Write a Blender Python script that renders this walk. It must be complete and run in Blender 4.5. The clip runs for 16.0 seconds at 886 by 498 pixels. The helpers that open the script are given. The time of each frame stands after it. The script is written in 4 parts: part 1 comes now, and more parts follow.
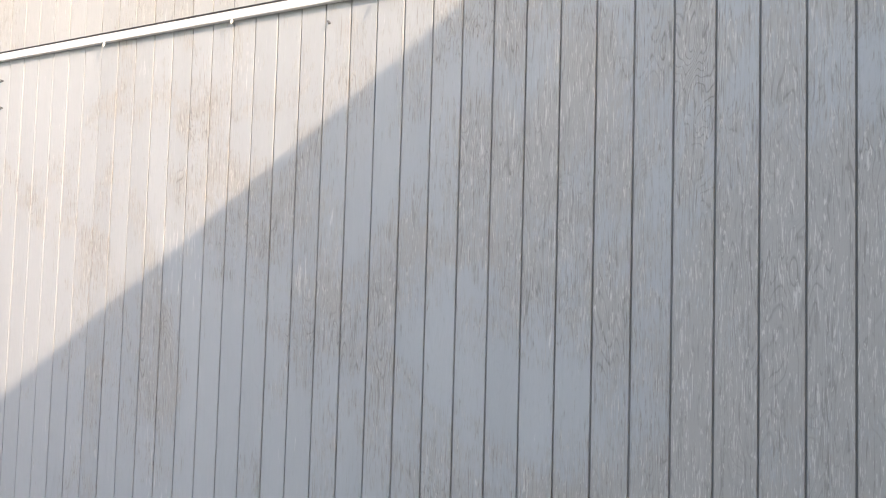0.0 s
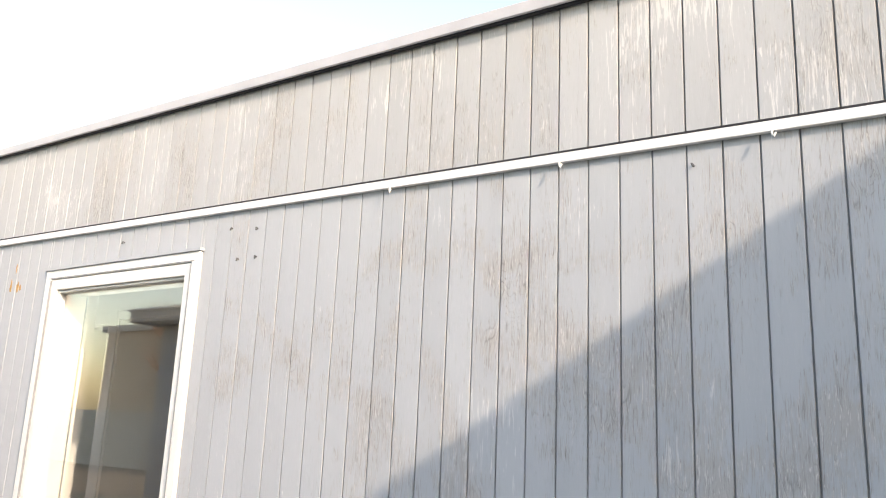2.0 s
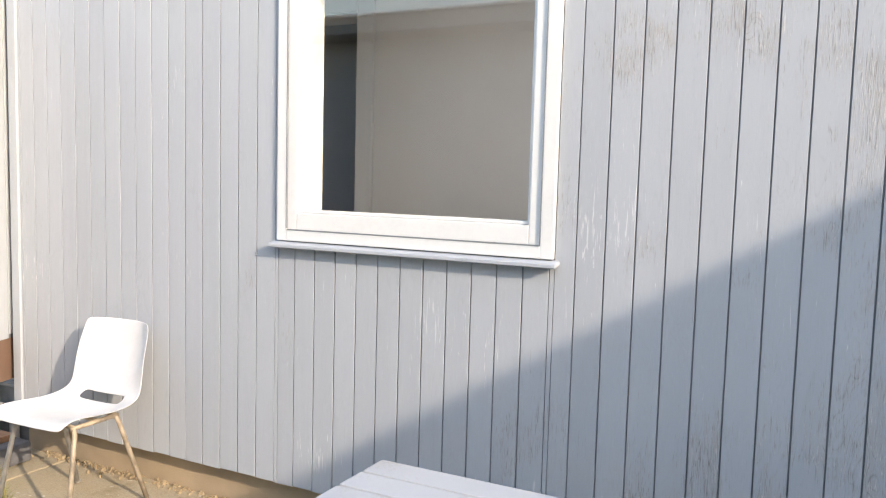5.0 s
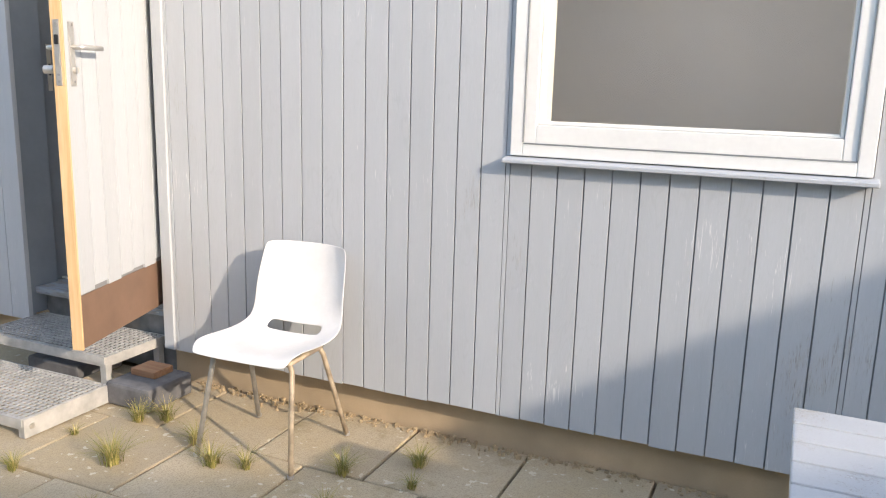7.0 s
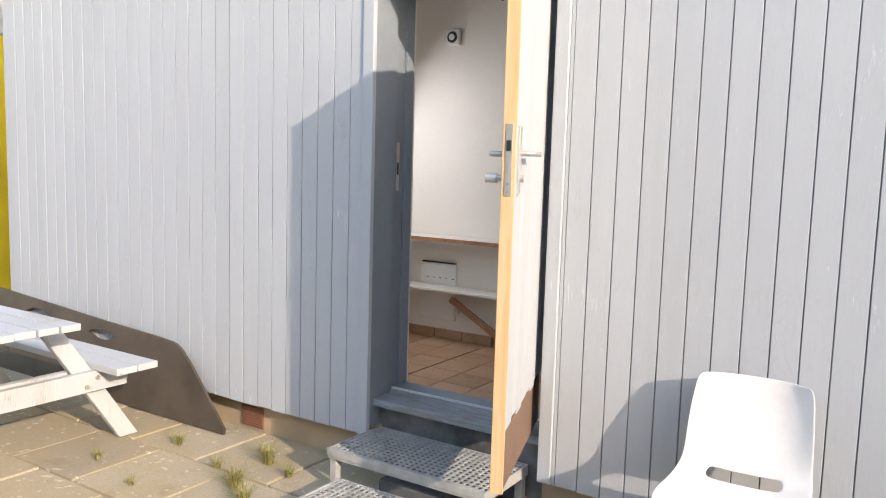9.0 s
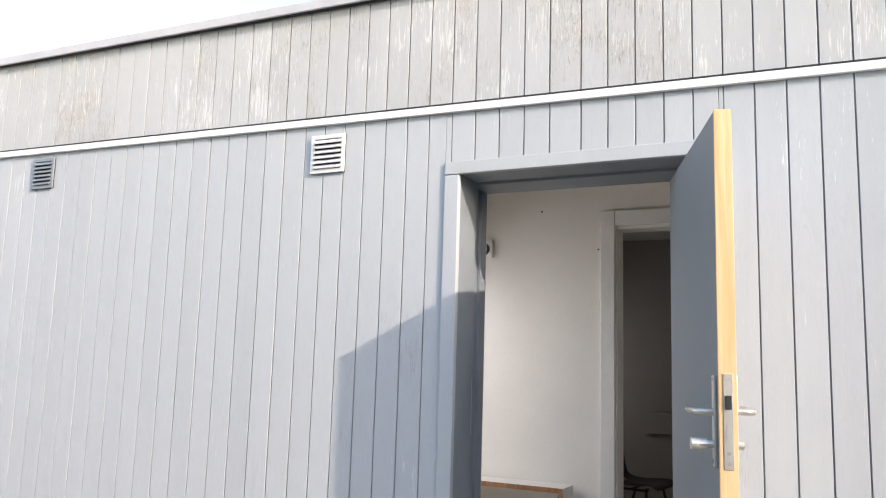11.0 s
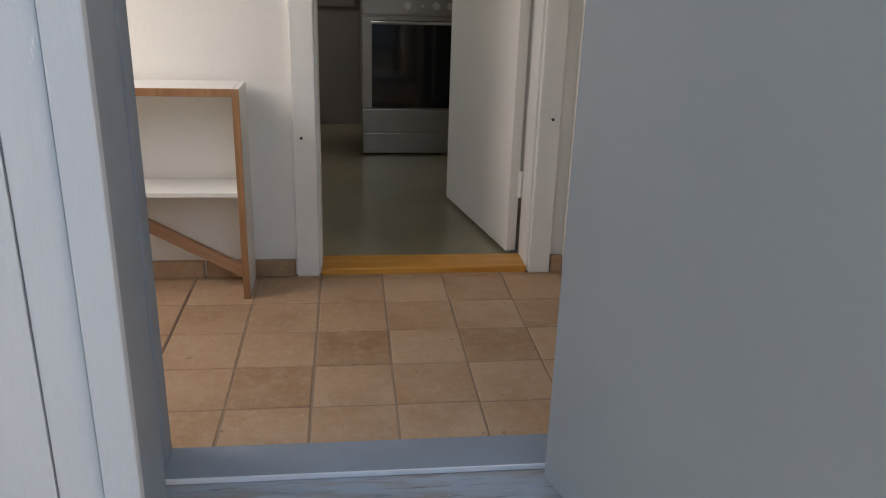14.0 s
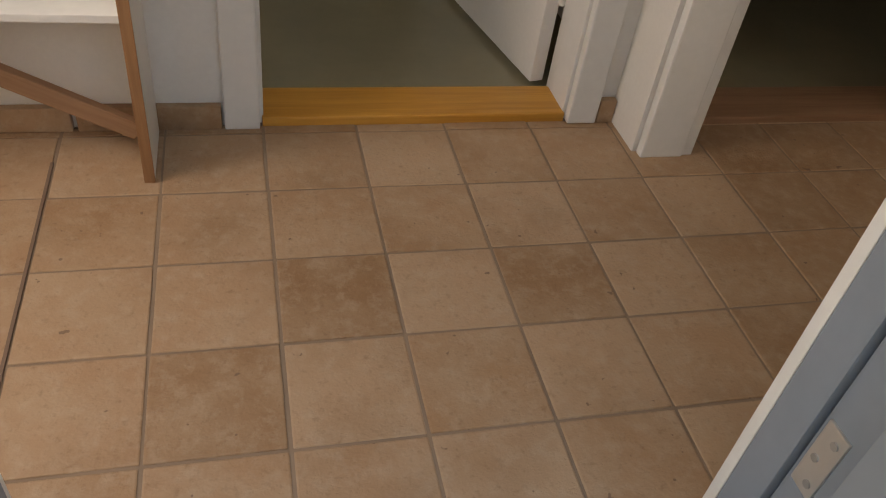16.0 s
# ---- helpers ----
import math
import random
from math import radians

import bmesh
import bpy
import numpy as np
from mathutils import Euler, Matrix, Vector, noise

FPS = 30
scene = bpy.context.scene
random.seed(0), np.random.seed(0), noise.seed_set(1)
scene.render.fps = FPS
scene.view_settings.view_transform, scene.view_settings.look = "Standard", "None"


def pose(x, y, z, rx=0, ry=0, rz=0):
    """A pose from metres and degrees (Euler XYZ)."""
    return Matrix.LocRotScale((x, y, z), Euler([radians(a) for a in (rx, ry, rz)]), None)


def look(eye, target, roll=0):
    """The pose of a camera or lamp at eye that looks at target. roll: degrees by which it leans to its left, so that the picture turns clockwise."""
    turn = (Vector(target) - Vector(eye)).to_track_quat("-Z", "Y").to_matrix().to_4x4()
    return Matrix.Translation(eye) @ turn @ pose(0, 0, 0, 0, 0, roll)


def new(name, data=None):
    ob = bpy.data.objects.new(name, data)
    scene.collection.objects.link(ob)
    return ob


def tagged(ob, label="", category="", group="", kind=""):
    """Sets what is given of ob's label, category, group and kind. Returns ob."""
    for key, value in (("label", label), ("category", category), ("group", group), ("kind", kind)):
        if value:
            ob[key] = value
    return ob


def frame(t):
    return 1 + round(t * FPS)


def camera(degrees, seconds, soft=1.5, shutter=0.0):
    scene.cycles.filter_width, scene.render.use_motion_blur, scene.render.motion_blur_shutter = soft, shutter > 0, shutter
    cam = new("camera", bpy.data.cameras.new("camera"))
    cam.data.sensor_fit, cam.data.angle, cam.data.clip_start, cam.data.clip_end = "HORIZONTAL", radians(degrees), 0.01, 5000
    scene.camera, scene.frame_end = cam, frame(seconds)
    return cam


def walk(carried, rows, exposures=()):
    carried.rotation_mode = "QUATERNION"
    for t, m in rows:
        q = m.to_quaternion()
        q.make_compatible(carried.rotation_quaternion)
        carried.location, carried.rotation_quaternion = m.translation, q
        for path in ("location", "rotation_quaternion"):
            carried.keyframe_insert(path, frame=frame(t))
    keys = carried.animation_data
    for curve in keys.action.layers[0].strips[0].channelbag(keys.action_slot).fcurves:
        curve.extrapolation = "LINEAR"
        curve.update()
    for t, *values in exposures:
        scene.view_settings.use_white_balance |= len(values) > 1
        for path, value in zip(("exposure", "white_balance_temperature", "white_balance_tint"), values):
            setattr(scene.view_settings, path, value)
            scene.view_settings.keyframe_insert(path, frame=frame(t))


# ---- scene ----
cam = camera(58.2, 16.0, soft=1.1)
EXPOSURES = [(0.0, 1.92, 7450, 20), (0.5, 1.89, 7400, 19), (1.5, 1.74, 7150, 18), (2.5, 1.68, 7000, 17), (3.5, 1.64, 6850, 16), (4.2, 1.62, 6700, 16), (6.5, 1.57, 6600, 16), (9.5, 1.58, 6550, 16), (12.0, 1.6, 6450, 16), (13.0, 1.68, 6450, 16), (14.0, 1.88, 7000, 17), (15.0, 2.04, 7450, 18), (15.5, 1.98, 7800, 18), (16.0, 2.0, 8000, 18)]
PATH = [
    (0, (0.635, 0.294, 1.631), (-0.368, 2.021, 1.743), 1.6),
    (0.5, (0.546, 0.31, 1.652), (-0.454, 2.012, 1.971), 2.4),
    (1, (0.25, 0.285, 1.719), (-0.887, 1.857, 2.208), 3.6),
    (1.5, (-0.005, 0.232, 1.724), (-1.161, 1.795, 2.195), 3.3),
    (2, (-0.29, 0.112, 1.724), (-1.408, 1.71, 2.167), 2.5),
    (2.5, (-0.628, 0.081, 1.675), (-1.708, 1.704, 2.118), 3.6),
    (3, (-0.962, 0.01, 1.621), (-2.013, 1.643, 2.098), 3.5),
    (3.5, (-1.273, -0.179, 1.613), (-2.327, 1.511, 1.802), 2.0),
    (4, (-1.541, -0.248, 1.529), (-2.561, 1.473, 1.518), 1.4),
    (4.2, (-1.662, -0.26, 1.507), (-2.672, 1.466, 1.482), 1.3),
    (6.3, (-2.847, -0.489, 1.427), (-3.559, 1.334, 1.015), 2.6),
    (6.5, (-2.953, -0.5, 1.421), (-3.659, 1.326, 1.012), 2.5),
    (7, (-3.253, -0.554, 1.446), (-4.048, 1.236, 1.043), 1.6),
    (7.5, (-3.583, -0.551, 1.442), (-4.555, 1.164, 1.102), 0.7),
    (8, (-3.891, -0.657, 1.464), (-4.938, 1.03, 1.22), 1.9),
    (8.5, (-4.225, -0.762, 1.496), (-5.22, 0.955, 1.251), 2.1),
    (9, (-4.532, -0.725, 1.517), (-5.612, 0.944, 1.296), 1.7),
    (9.5, (-4.823, -0.681, 1.555), (-5.922, 0.989, 1.483), 1.6),
    (9.7, (-4.932, -0.682, 1.577), (-6.012, 1.0, 1.589), 1.6),
    (11.8, (-5.871, -0.197, 1.665), (-6.412, 1.702, 1.979), 1.2),
    (12, (-5.939, -0.064, 1.663), (-6.362, 1.879, 1.88), 0.5),
    (12.5, (-6.107, 0.22, 1.607), (-6.388, 2.2, 1.654), -0.1),
    (13, (-6.285, 0.509, 1.541), (-6.445, 2.494, 1.352), 1.0),
    (13.5, (-6.462, 0.778, 1.496), (-6.429, 2.712, 0.988), 0.9),
    (13.8, (-6.496, 0.897, 1.471), (-6.331, 2.778, 0.812), 1.7),
    (14, (-6.494, 1.021, 1.421), (-6.263, 2.884, 0.731), 1.8),
    (14.5, (-6.445, 1.393, 1.41), (-6.108, 3.228, 0.69), 3.1),
    (15, (-6.479, 1.586, 1.369), (-6.069, 3.345, 0.511), 4.4),
    (15.5, (-6.595, 1.895, 1.336), (-6.122, 3.439, 0.156), 7.2),
    (16, (-6.641, 2.1, 1.387), (-6.173, 3.536, 0.076), 8.9),
]
walk(cam, [(t, look(eye, target, roll)) for t, eye, target, roll in PATH], exposures=EXPOSURES)

# ---- light ----
SUN_WAY = Vector((-1.49, 0.605, -0.652)).normalized()
world = bpy.data.worlds.new("sky")
scene.world = world
world.use_nodes = True
wn = world.node_tree.nodes
sky = wn.new("ShaderNodeTexSky")
sky.sky_type, sky.sun_disc = "NISHITA", False
sky.sun_elevation = math.asin(-SUN_WAY.z)
sky.sun_rotation = math.atan2(-SUN_WAY.x, -SUN_WAY.y)
sky.dust_density, sky.air_density = 1.5, 1.4
wn["Background"].inputs["Strength"].default_value = 0.155
world.node_tree.links.new(sky.outputs["Color"], wn["Background"].inputs["Color"])
sun = new("sun", bpy.data.lights.new("sun", "SUN"))
sun.data.energy, sun.data.angle, sun.data.color = 1.6, radians(0.55), (1.0, 0.875, 0.69)
sun.matrix_world = look((12, -6, 8), Vector((12, -6, 8)) + SUN_WAY)



def opening_lamp(name, m, w, h, watts):
    """An area lamp standing in for skylight, in a window or an added opening."""
    lamp = new(name, bpy.data.lights.new(name, "AREA"))
    lamp.data.shape, lamp.data.size, lamp.data.size_y, lamp.data.energy, lamp.data.color = "RECTANGLE", w, h, watts, (0.97, 0.98, 1.0)
    lamp.matrix_world = m


opening_lamp("window_light_hall", look((-3.63, 2.33, 1.82), (-3.63, 3.0, 1.82)), 0.9, 0.9, 1.5)
# Fill lamps added in unseen openings to brighten the kitchen and the hall.
opening_lamp("window_light_kitchen", look((-7.98, 5.75, 1.8), (-7.0, 5.6, 1.2)), 0.6, 0.9, 1.8)
opening_lamp("window_light_hall_end", look((-7.98, 3.1, 1.85), (-7.0, 3.1, 0.9)), 0.6, 0.95, 4.4)

# ---- materials ----
class Shader:
    """Short hand for building a node material."""

    def __init__(self, name):
        self.mat = bpy.data.materials.new(name)
        self.mat.use_nodes = True
        self.tree = self.mat.node_tree
        self.bsdf = self.tree.nodes["Principled BSDF"]

    def node(self, kind, **values):
        n = self.tree.nodes.new(kind)
        for key, v in values.items():
            n.inputs[key].default_value = v
        return n

    def link(self, a, b):
        self.tree.links.new(a, b)

    def place(self, scale=(1, 1, 1), shift=False, source="Position"):
        m = self.node("ShaderNodeMapping")
        m.inputs["Scale"].default_value = scale
        self.link(self.node("ShaderNodeNewGeometry").outputs["Position"] if source == "Position" else self.node("ShaderNodeTexCoord").outputs["Object"], m.inputs["Vector"])
        if shift:
            c = self.node("ShaderNodeCombineXYZ")
            k = self.maths("MULTIPLY", self.node("ShaderNodeObjectInfo").outputs["Random"], 57.0)
            self.link(k, c.inputs["Z"])
            self.link(k, c.inputs["Y"])
            self.link(c.outputs[0], m.inputs["Location"])
        return m.outputs[0]

    def noise(self, vec, scale, detail=4.0, rough=0.55, warp=0.0):
        n = self.node("ShaderNodeTexNoise", Scale=scale, Detail=detail, Roughness=rough, Distortion=warp)
        self.link(vec, n.inputs["Vector"])
        return n.outputs["Fac"]

    def ramp(self, fac, *stops):
        r = self.tree.nodes.new("ShaderNodeValToRGB")
        e = r.color_ramp.elements
        while len(e) < len(stops):
            e.new(0.5)
        for el, (p, c) in zip(e, stops):
            el.position = p
            el.color = (c, c, c, 1) if isinstance(c, (int, float)) else (*c, 1)
        self.link(fac, r.inputs[0])
        return r.outputs[0]

    def maths(self, op, a, b):
        n = self.tree.nodes.new("ShaderNodeMath")
        n.operation = op
        for i, v in enumerate((a, b)):
            if isinstance(v, (int, float)):
                n.inputs[i].default_value = v
            else:
                self.link(v, n.inputs[i])
        return n.outputs[0]

    def mix(self, fac, a, b, blend="MIX"):
        n = self.tree.nodes.new("ShaderNodeMix")
        n.data_type, n.blend_type = "RGBA", blend
        for i, v in ((0, fac), (6, a), (7, b)):
            if isinstance(v, (int, float)):
                n.inputs[i].default_value = v
            elif isinstance(v, tuple):
                n.inputs[i].default_value = (*v, 1)
            else:
                self.link(v, n.inputs[i])
        return n.outputs[2]

    def finish(self, colour, rough=0.6, metal=0.0, bump=None, strength=0.3, dist=0.004, spec=None):
        if isinstance(colour, tuple):
            self.bsdf.inputs["Base Color"].default_value = (*colour, 1)
        else:
            self.link(colour, self.bsdf.inputs["Base Color"])
        if isinstance(rough, (int, float)):
            self.bsdf.inputs["Roughness"].default_value = rough
        else:
            self.link(rough, self.bsdf.inputs["Roughness"])
        self.bsdf.inputs["Metallic"].default_value = metal
        if spec is not None:
            self.bsdf.inputs["Specular IOR Level"].default_value = spec
        if bump is not None:
            b = self.node("ShaderNodeBump", Strength=strength, Distance=dist)
            self.link(bump, b.inputs["Height"])
            self.link(b.outputs[0], self.bsdf.inputs["Normal"])
        return self.mat


def plain(name, colour, rough=0.6, metal=0.0, vary=0.12, scale=6.0, grain=60.0, bump=0.15):
    """A surface with soft blotches and fine grain."""
    s = Shader(name)
    v = s.place()
    big, fine = s.noise(v, scale, 3), s.noise(v, grain, 3)
    dark = tuple(c * (1 - vary) for c in colour)
    light = tuple(min(1, c * (1 + vary)) for c in colour)
    c = s.mix(s.ramp(big, (0.3, 0.0), (0.7, 1.0)), dark, light)
    c = s.mix(s.maths("MULTIPLY", fine, 0.35), c, tuple(k * 0.75 for k in colour))
    return s.finish(c, rough, metal, fine, bump, 0.002)


def painted_board(name, paint, worn, pale, wear_x0, wear_x1, low, high, chip=0.835):
    """Grey paint on rough-sawn boards; the wear grows along x between the two given places."""
    s = Shader(name)
    p = s.place((1, 1, 1))
    grainv = s.place((1.0, 1.0, 0.07), shift=True)
    grain = s.noise(grainv, 190, 5, 0.62, 1.4)
    wave = s.noise(grainv, 48, 3, 0.55, 3.0)
    split = s.tree.nodes.new("ShaderNodeSeparateXYZ")
    s.link(p, split.inputs[0])
    mr = s.tree.nodes.new("ShaderNodeMapRange")
    mr.inputs["From Min"].default_value, mr.inputs["From Max"].default_value = wear_x0, wear_x1
    mr.inputs["To Min"].default_value, mr.inputs["To Max"].default_value = low, high
    s.link(split.outputs["X"], mr.inputs["Value"])
    patch = s.noise(s.place((1.0, 1, 0.8)), 1.7, 6, 0.68, 0.5)
    per = s.noise(s.place((0.3, 0.3, 0.9), shift=True), 2.5, 4, 0.65)
    amount = s.maths("ADD", s.maths("MULTIPLY", patch, 0.74), s.maths("MULTIPLY", per, 0.26))
    amount = s.maths("ADD", amount, s.maths("MULTIPLY", s.maths("SUBTRACT", grain, 0.5), 0.35))
    mask = s.ramp(s.maths("ADD", amount, mr.outputs[0]), (0.475, 0.0), (0.56, 1.0))
    tone = s.mix(s.node("ShaderNodeObjectInfo").outputs["Random"], tuple(c * 0.96 for c in paint), tuple(c * 1.04 for c in paint))
    tone = s.mix(s.ramp(s.noise(grainv, 9, 3), (0.35, 0.0), (0.7, 0.5)), tone, tuple(c * 1.07 for c in paint))
    c = s.mix(s.maths("MULTIPLY", mask, 0.8), tone, worn)
    # cathedral grain: rings stretched along the board
    rings = s.noise(s.place((1.0, 1.0, 0.16), shift=True), 11, 2, 0.5, 0.8)
    wav = s.maths("FRACT", s.maths("MULTIPLY", rings, 24.0), 0.0)
    lines = s.maths("MULTIPLY", s.ramp(wav, (0.0, 1.0), (0.16, 0.0), (0.85, 0.0), (1.0, 1.0)), s.ramp(s.noise(p, 3.1, 3), (0.42, 0.0), (0.62, 1.0)))
    dark = s.maths("MULTIPLY", s.ramp(s.maths("ADD", s.maths("MULTIPLY", grain, 0.6), s.maths("MULTIPLY", wave, 0.4)), (0.54, 0.0), (0.60, 1.0)), s.maths("ADD", s.maths("MULTIPLY", mask, 0.42), 0.05))
    c = s.mix(dark, c, tuple(k * 0.52 for k in worn))
    c = s.mix(s.maths("MULTIPLY", lines, s.maths("ADD", s.maths("MULTIPLY", mask, 0.6), 0.08)), c, tuple(k * 0.42 for k in worn))
    lightv = s.place((1.0, 1.0, 0.09), shift=True)
    pale_fac = s.maths("MULTIPLY", s.ramp(s.noise(lightv, 170, 4, 0.6, 1.8), (0.57, 0.0), (0.63, 1.0)), s.maths("ADD", s.maths("MULTIPLY", mask, 0.42), 0.05))
    c = s.mix(pale_fac, c, pale)
    chips = s.ramp(s.maths("ADD", s.maths("MULTIPLY", s.noise(grainv, 95, 4, 0.65, 1.5), 0.8), s.maths("MULTIPLY", s.noise(p, 2.6, 3), 0.55)), (chip, 0.0), (chip + 0.06, 1.0))
    c = s.mix(s.maths("MULTIPLY", chips, 0.5), c, pale)
    knots = s.ramp(s.noise(s.place((9, 9, 4)), 0.9, 3, 0.5, 0.6), (0.765, 0.0), (0.81, 1.0))
    c = s.mix(s.maths("MULTIPLY", knots, 0.5), c, (0.40, 0.28, 0.19))
    h = s.maths("ADD", s.maths("MULTIPLY", grain, 0.5), s.maths("MULTIPLY", wave, 0.6))
    return s.finish(c, 0.78, 0, s.maths("MULTIPLY", h, s.maths("ADD", mask, 0.25)), 0.45, 0.003, 0.2)


def wood(name, light, dark, axis=2, rough=0.55, scale=1.0):
    s = Shader(name)
    k = [1.0, 1.0, 1.0]
    k[axis] = 0.06
    v = s.place(tuple(k), shift=True, source="Object")
    g, w = s.noise(v, 90 * scale, 4, 0.6, 0.6), s.noise(v, 16 * scale, 3, 0.5, 1.5)
    c = s.mix(s.ramp(s.maths("ADD", s.maths("MULTIPLY", g, 0.45), s.maths("MULTIPLY", w, 0.55)), (0.35, 0.0), (0.65, 1.0)), light, dark)
    return s.finish(c, rough, 0, g, 0.25, 0.002)


def floor_tile(name):
    s = Shader(name)
    v = s.place()
    r = s.node("ShaderNodeObjectInfo").outputs["Random"]
    base = s.ramp(r, (0.0, (0.28, 0.152, 0.073)), (0.3, (0.35, 0.198, 0.10)), (0.7, (0.40, 0.24, 0.134)), (1.0, (0.46, 0.30, 0.183)))
    blot = s.noise(s.place((1, 1, 1), shift=True), 9, 5, 0.65)
    c = s.mix(s.ramp(blot, (0.35, 0.0), (0.75, 0.75)), base, (0.45, 0.315, 0.20))
    c = s.mix(s.ramp(s.noise(s.place((1, 1, 1), shift=True), 5, 3), (0.5, 0.0), (0.8, 0.5)), c, (0.25, 0.125, 0.05))
    c = s.mix(s.ramp(s.noise(v, 28, 5, 0.7), (0.48, 0.0), (0.72, 0.55)), c, (0.48, 0.36, 0.25))
    c = s.mix(s.ramp(s.noise(v, 70, 3, 0.6), (0.58, 0.0), (0.75, 0.45)), c, (0.22, 0.12, 0.06))
    specks = s.ramp(s.noise(v, 42, 2, 0.5), (0.73, 0.0), (0.76, 1.0))
    c = s.mix(s.maths("MULTIPLY", specks, 0.7), c, (0.14, 0.08, 0.05))
    fine = s.noise(v, 130, 4, 0.6)
    return s.finish(c, s.ramp(blot, (0.3, 0.42), (0.7, 0.6)), 0, s.maths("ADD", fine, s.maths("MULTIPLY", blot, 1.5)), 0.5, 0.003)


def slab_stone(name):
    s = Shader(name)
    v = s.place()
    r = s.node("ShaderNodeObjectInfo").outputs["Random"]
    base = s.ramp(r, (0.0, (0.36, 0.30, 0.21)), (0.5, (0.43, 0.36, 0.25)), (1.0, (0.49, 0.415, 0.295)))
    c = s.mix(s.ramp(s.noise(v, 2.2, 5, 0.65), (0.4, 0.0), (0.7, 0.7)), base, (0.44, 0.345, 0.195))
    grit = s.noise(v, 190, 3, 0.6)
    c = s.mix(s.ramp(grit, (0.45, 0.0), (0.7, 0.55)), c, (0.21, 0.165, 0.115))
    lichen = s.ramp(s.maths("ADD", s.maths("MULTIPLY", s.noise(v, 26, 3, 0.5), 0.75), s.maths("MULTIPLY", s.noise(v, 2.6, 2), 0.3)), (0.64, 0.0), (0.67, 1.0))
    c = s.mix(s.maths("MULTIPLY", lichen, 0.75), c, (0.62, 0.58, 0.46))
    moss = s.ramp(s.noise(v, 3.4, 4, 0.7), (0.58, 0.0), (0.75, 0.6))
    c = s.mix(moss, c, (0.20, 0.16, 0.07))
    return s.finish(c, 0.85, 0, grit, 0.5, 0.003)


M_BOARD = painted_board("grey_board_paint", (0.438, 0.464, 0.494), (0.42, 0.408, 0.395), (0.80, 0.79, 0.77), -3.9, 0.3, -0.17, 0.065)
M_UPPER = painted_board("upper_board_paint", (0.45, 0.465, 0.48), (0.44, 0.432, 0.42), (0.78, 0.77, 0.75), -11.0, 1.0, -0.06, -0.03, 0.765)
M_SLAT = painted_board("furniture_paint", (0.46, 0.475, 0.49), (0.40, 0.37, 0.33), (0.75, 0.74, 0.72), -12.0, 2.0, -0.08, -0.08)
M_GROOVE = plain("groove_paint", (0.26, 0.27, 0.28), 0.8)
M_FRAME = plain("grey_door_frame_paint", (0.235, 0.268, 0.305), 0.55, vary=0.08, grain=40)
M_LEAF = plain("smooth_blue_grey_paint", (0.228, 0.236, 0.25), 0.6, vary=0.03, scale=3, grain=12, bump=0.05)
M_WHITE = plain("white_gloss_paint", (0.82, 0.82, 0.80), 0.4, vary=0.03, scale=5, grain=50, bump=0.08)
M_IVORY = plain("ivory_wall_paint", (0.82, 0.785, 0.72), 0.6, vary=0.04, scale=2.5, grain=90, bump=0.1)
M_CREAM = plain("cream_woodwork_paint", (0.78, 0.76, 0.71), 0.45, vary=0.04, scale=6, grain=50, bump=0.08)
M_METAL_TRIM = plain("pale_aluminium_trim", (0.72, 0.72, 0.73), 0.5, 0.0, 0.08, 8, 80, 0.05)
M_RAIL = plain("white_aluminium_rail", (0.86, 0.86, 0.86), 0.45, 0.0, 0.05, 8, 80, 0.03)
M_FASCIA = plain("lilac_grey_coated_metal", (0.50, 0.50, 0.53), 0.5, 0.0, 0.06, 8, 80, 0.05)
# Cream deepened to offset the undimmed sun that the shadowless panes let in.
M_REVEAL = plain("toned_down_cream_reveal", (0.72, 0.69, 0.58), 0.5, vary=0.05, scale=5, grain=50, bump=0.05)
# Ceiling colour lowered so less light bounces onto the upper walls.
M_CEILING = plain("darkened_ceiling", (0.42, 0.40, 0.37), 0.8, vary=0.06, scale=3, grain=60, bump=0.1)
M_DARK = plain("dark_gap", (0.03, 0.03, 0.035), 0.8)
M_PLINTH = plain("sandy_render", (0.46, 0.36, 0.24), 0.85, vary=0.18, scale=3, grain=120, bump=0.5)
M_GALV = plain("galvanised_steel", (0.46, 0.455, 0.435), 0.55, 0.15, 0.22, 14, 90, 0.15)
M_SLATE = plain("scuffed_dark_riser", (0.17, 0.172, 0.17), 0.42, vary=0.6, scale=7, grain=30)
M_BLOCK = plain("dark_concrete", (0.13, 0.13, 0.135), 0.9, vary=0.3, scale=14, grain=150, bump=0.6)
M_BROWN = plain("brown_kick_panel", (0.20, 0.125, 0.085), 0.6, vary=0.15, scale=5, grain=60)
M_PLY = plain("dark_film_faced_plywood", (0.085, 0.066, 0.05), 0.5, vary=0.35, scale=4, grain=40, bump=0.2)
M_PINE = wood("bare_pine", (0.66, 0.48, 0.28), (0.52, 0.34, 0.16), 2)
M_EDGE = wood("raw_chipboard_edge", (0.42, 0.22, 0.10), (0.26, 0.12, 0.05), 2)
M_OAKSILL = wood("varnished_oak", (0.68, 0.33, 0.06), (0.50, 0.21, 0.03), 0, 0.35)
M_BATTEN = wood("brown_batten", (0.36, 0.20, 0.11), (0.24, 0.12, 0.06), 0)
M_PLASTIC = plain("chalky_white_plastic", (0.74, 0.73, 0.71), 0.42, vary=0.06, scale=7, grain=70, bump=0.05)
M_RUST = plain("rusting_tube", (0.46, 0.38, 0.28), 0.6, 0.3, 0.4, 20, 90)
M_TUBE = plain("dull_grey_tube", (0.45, 0.44, 0.42), 0.45, 0.6, 0.25, 20, 90)
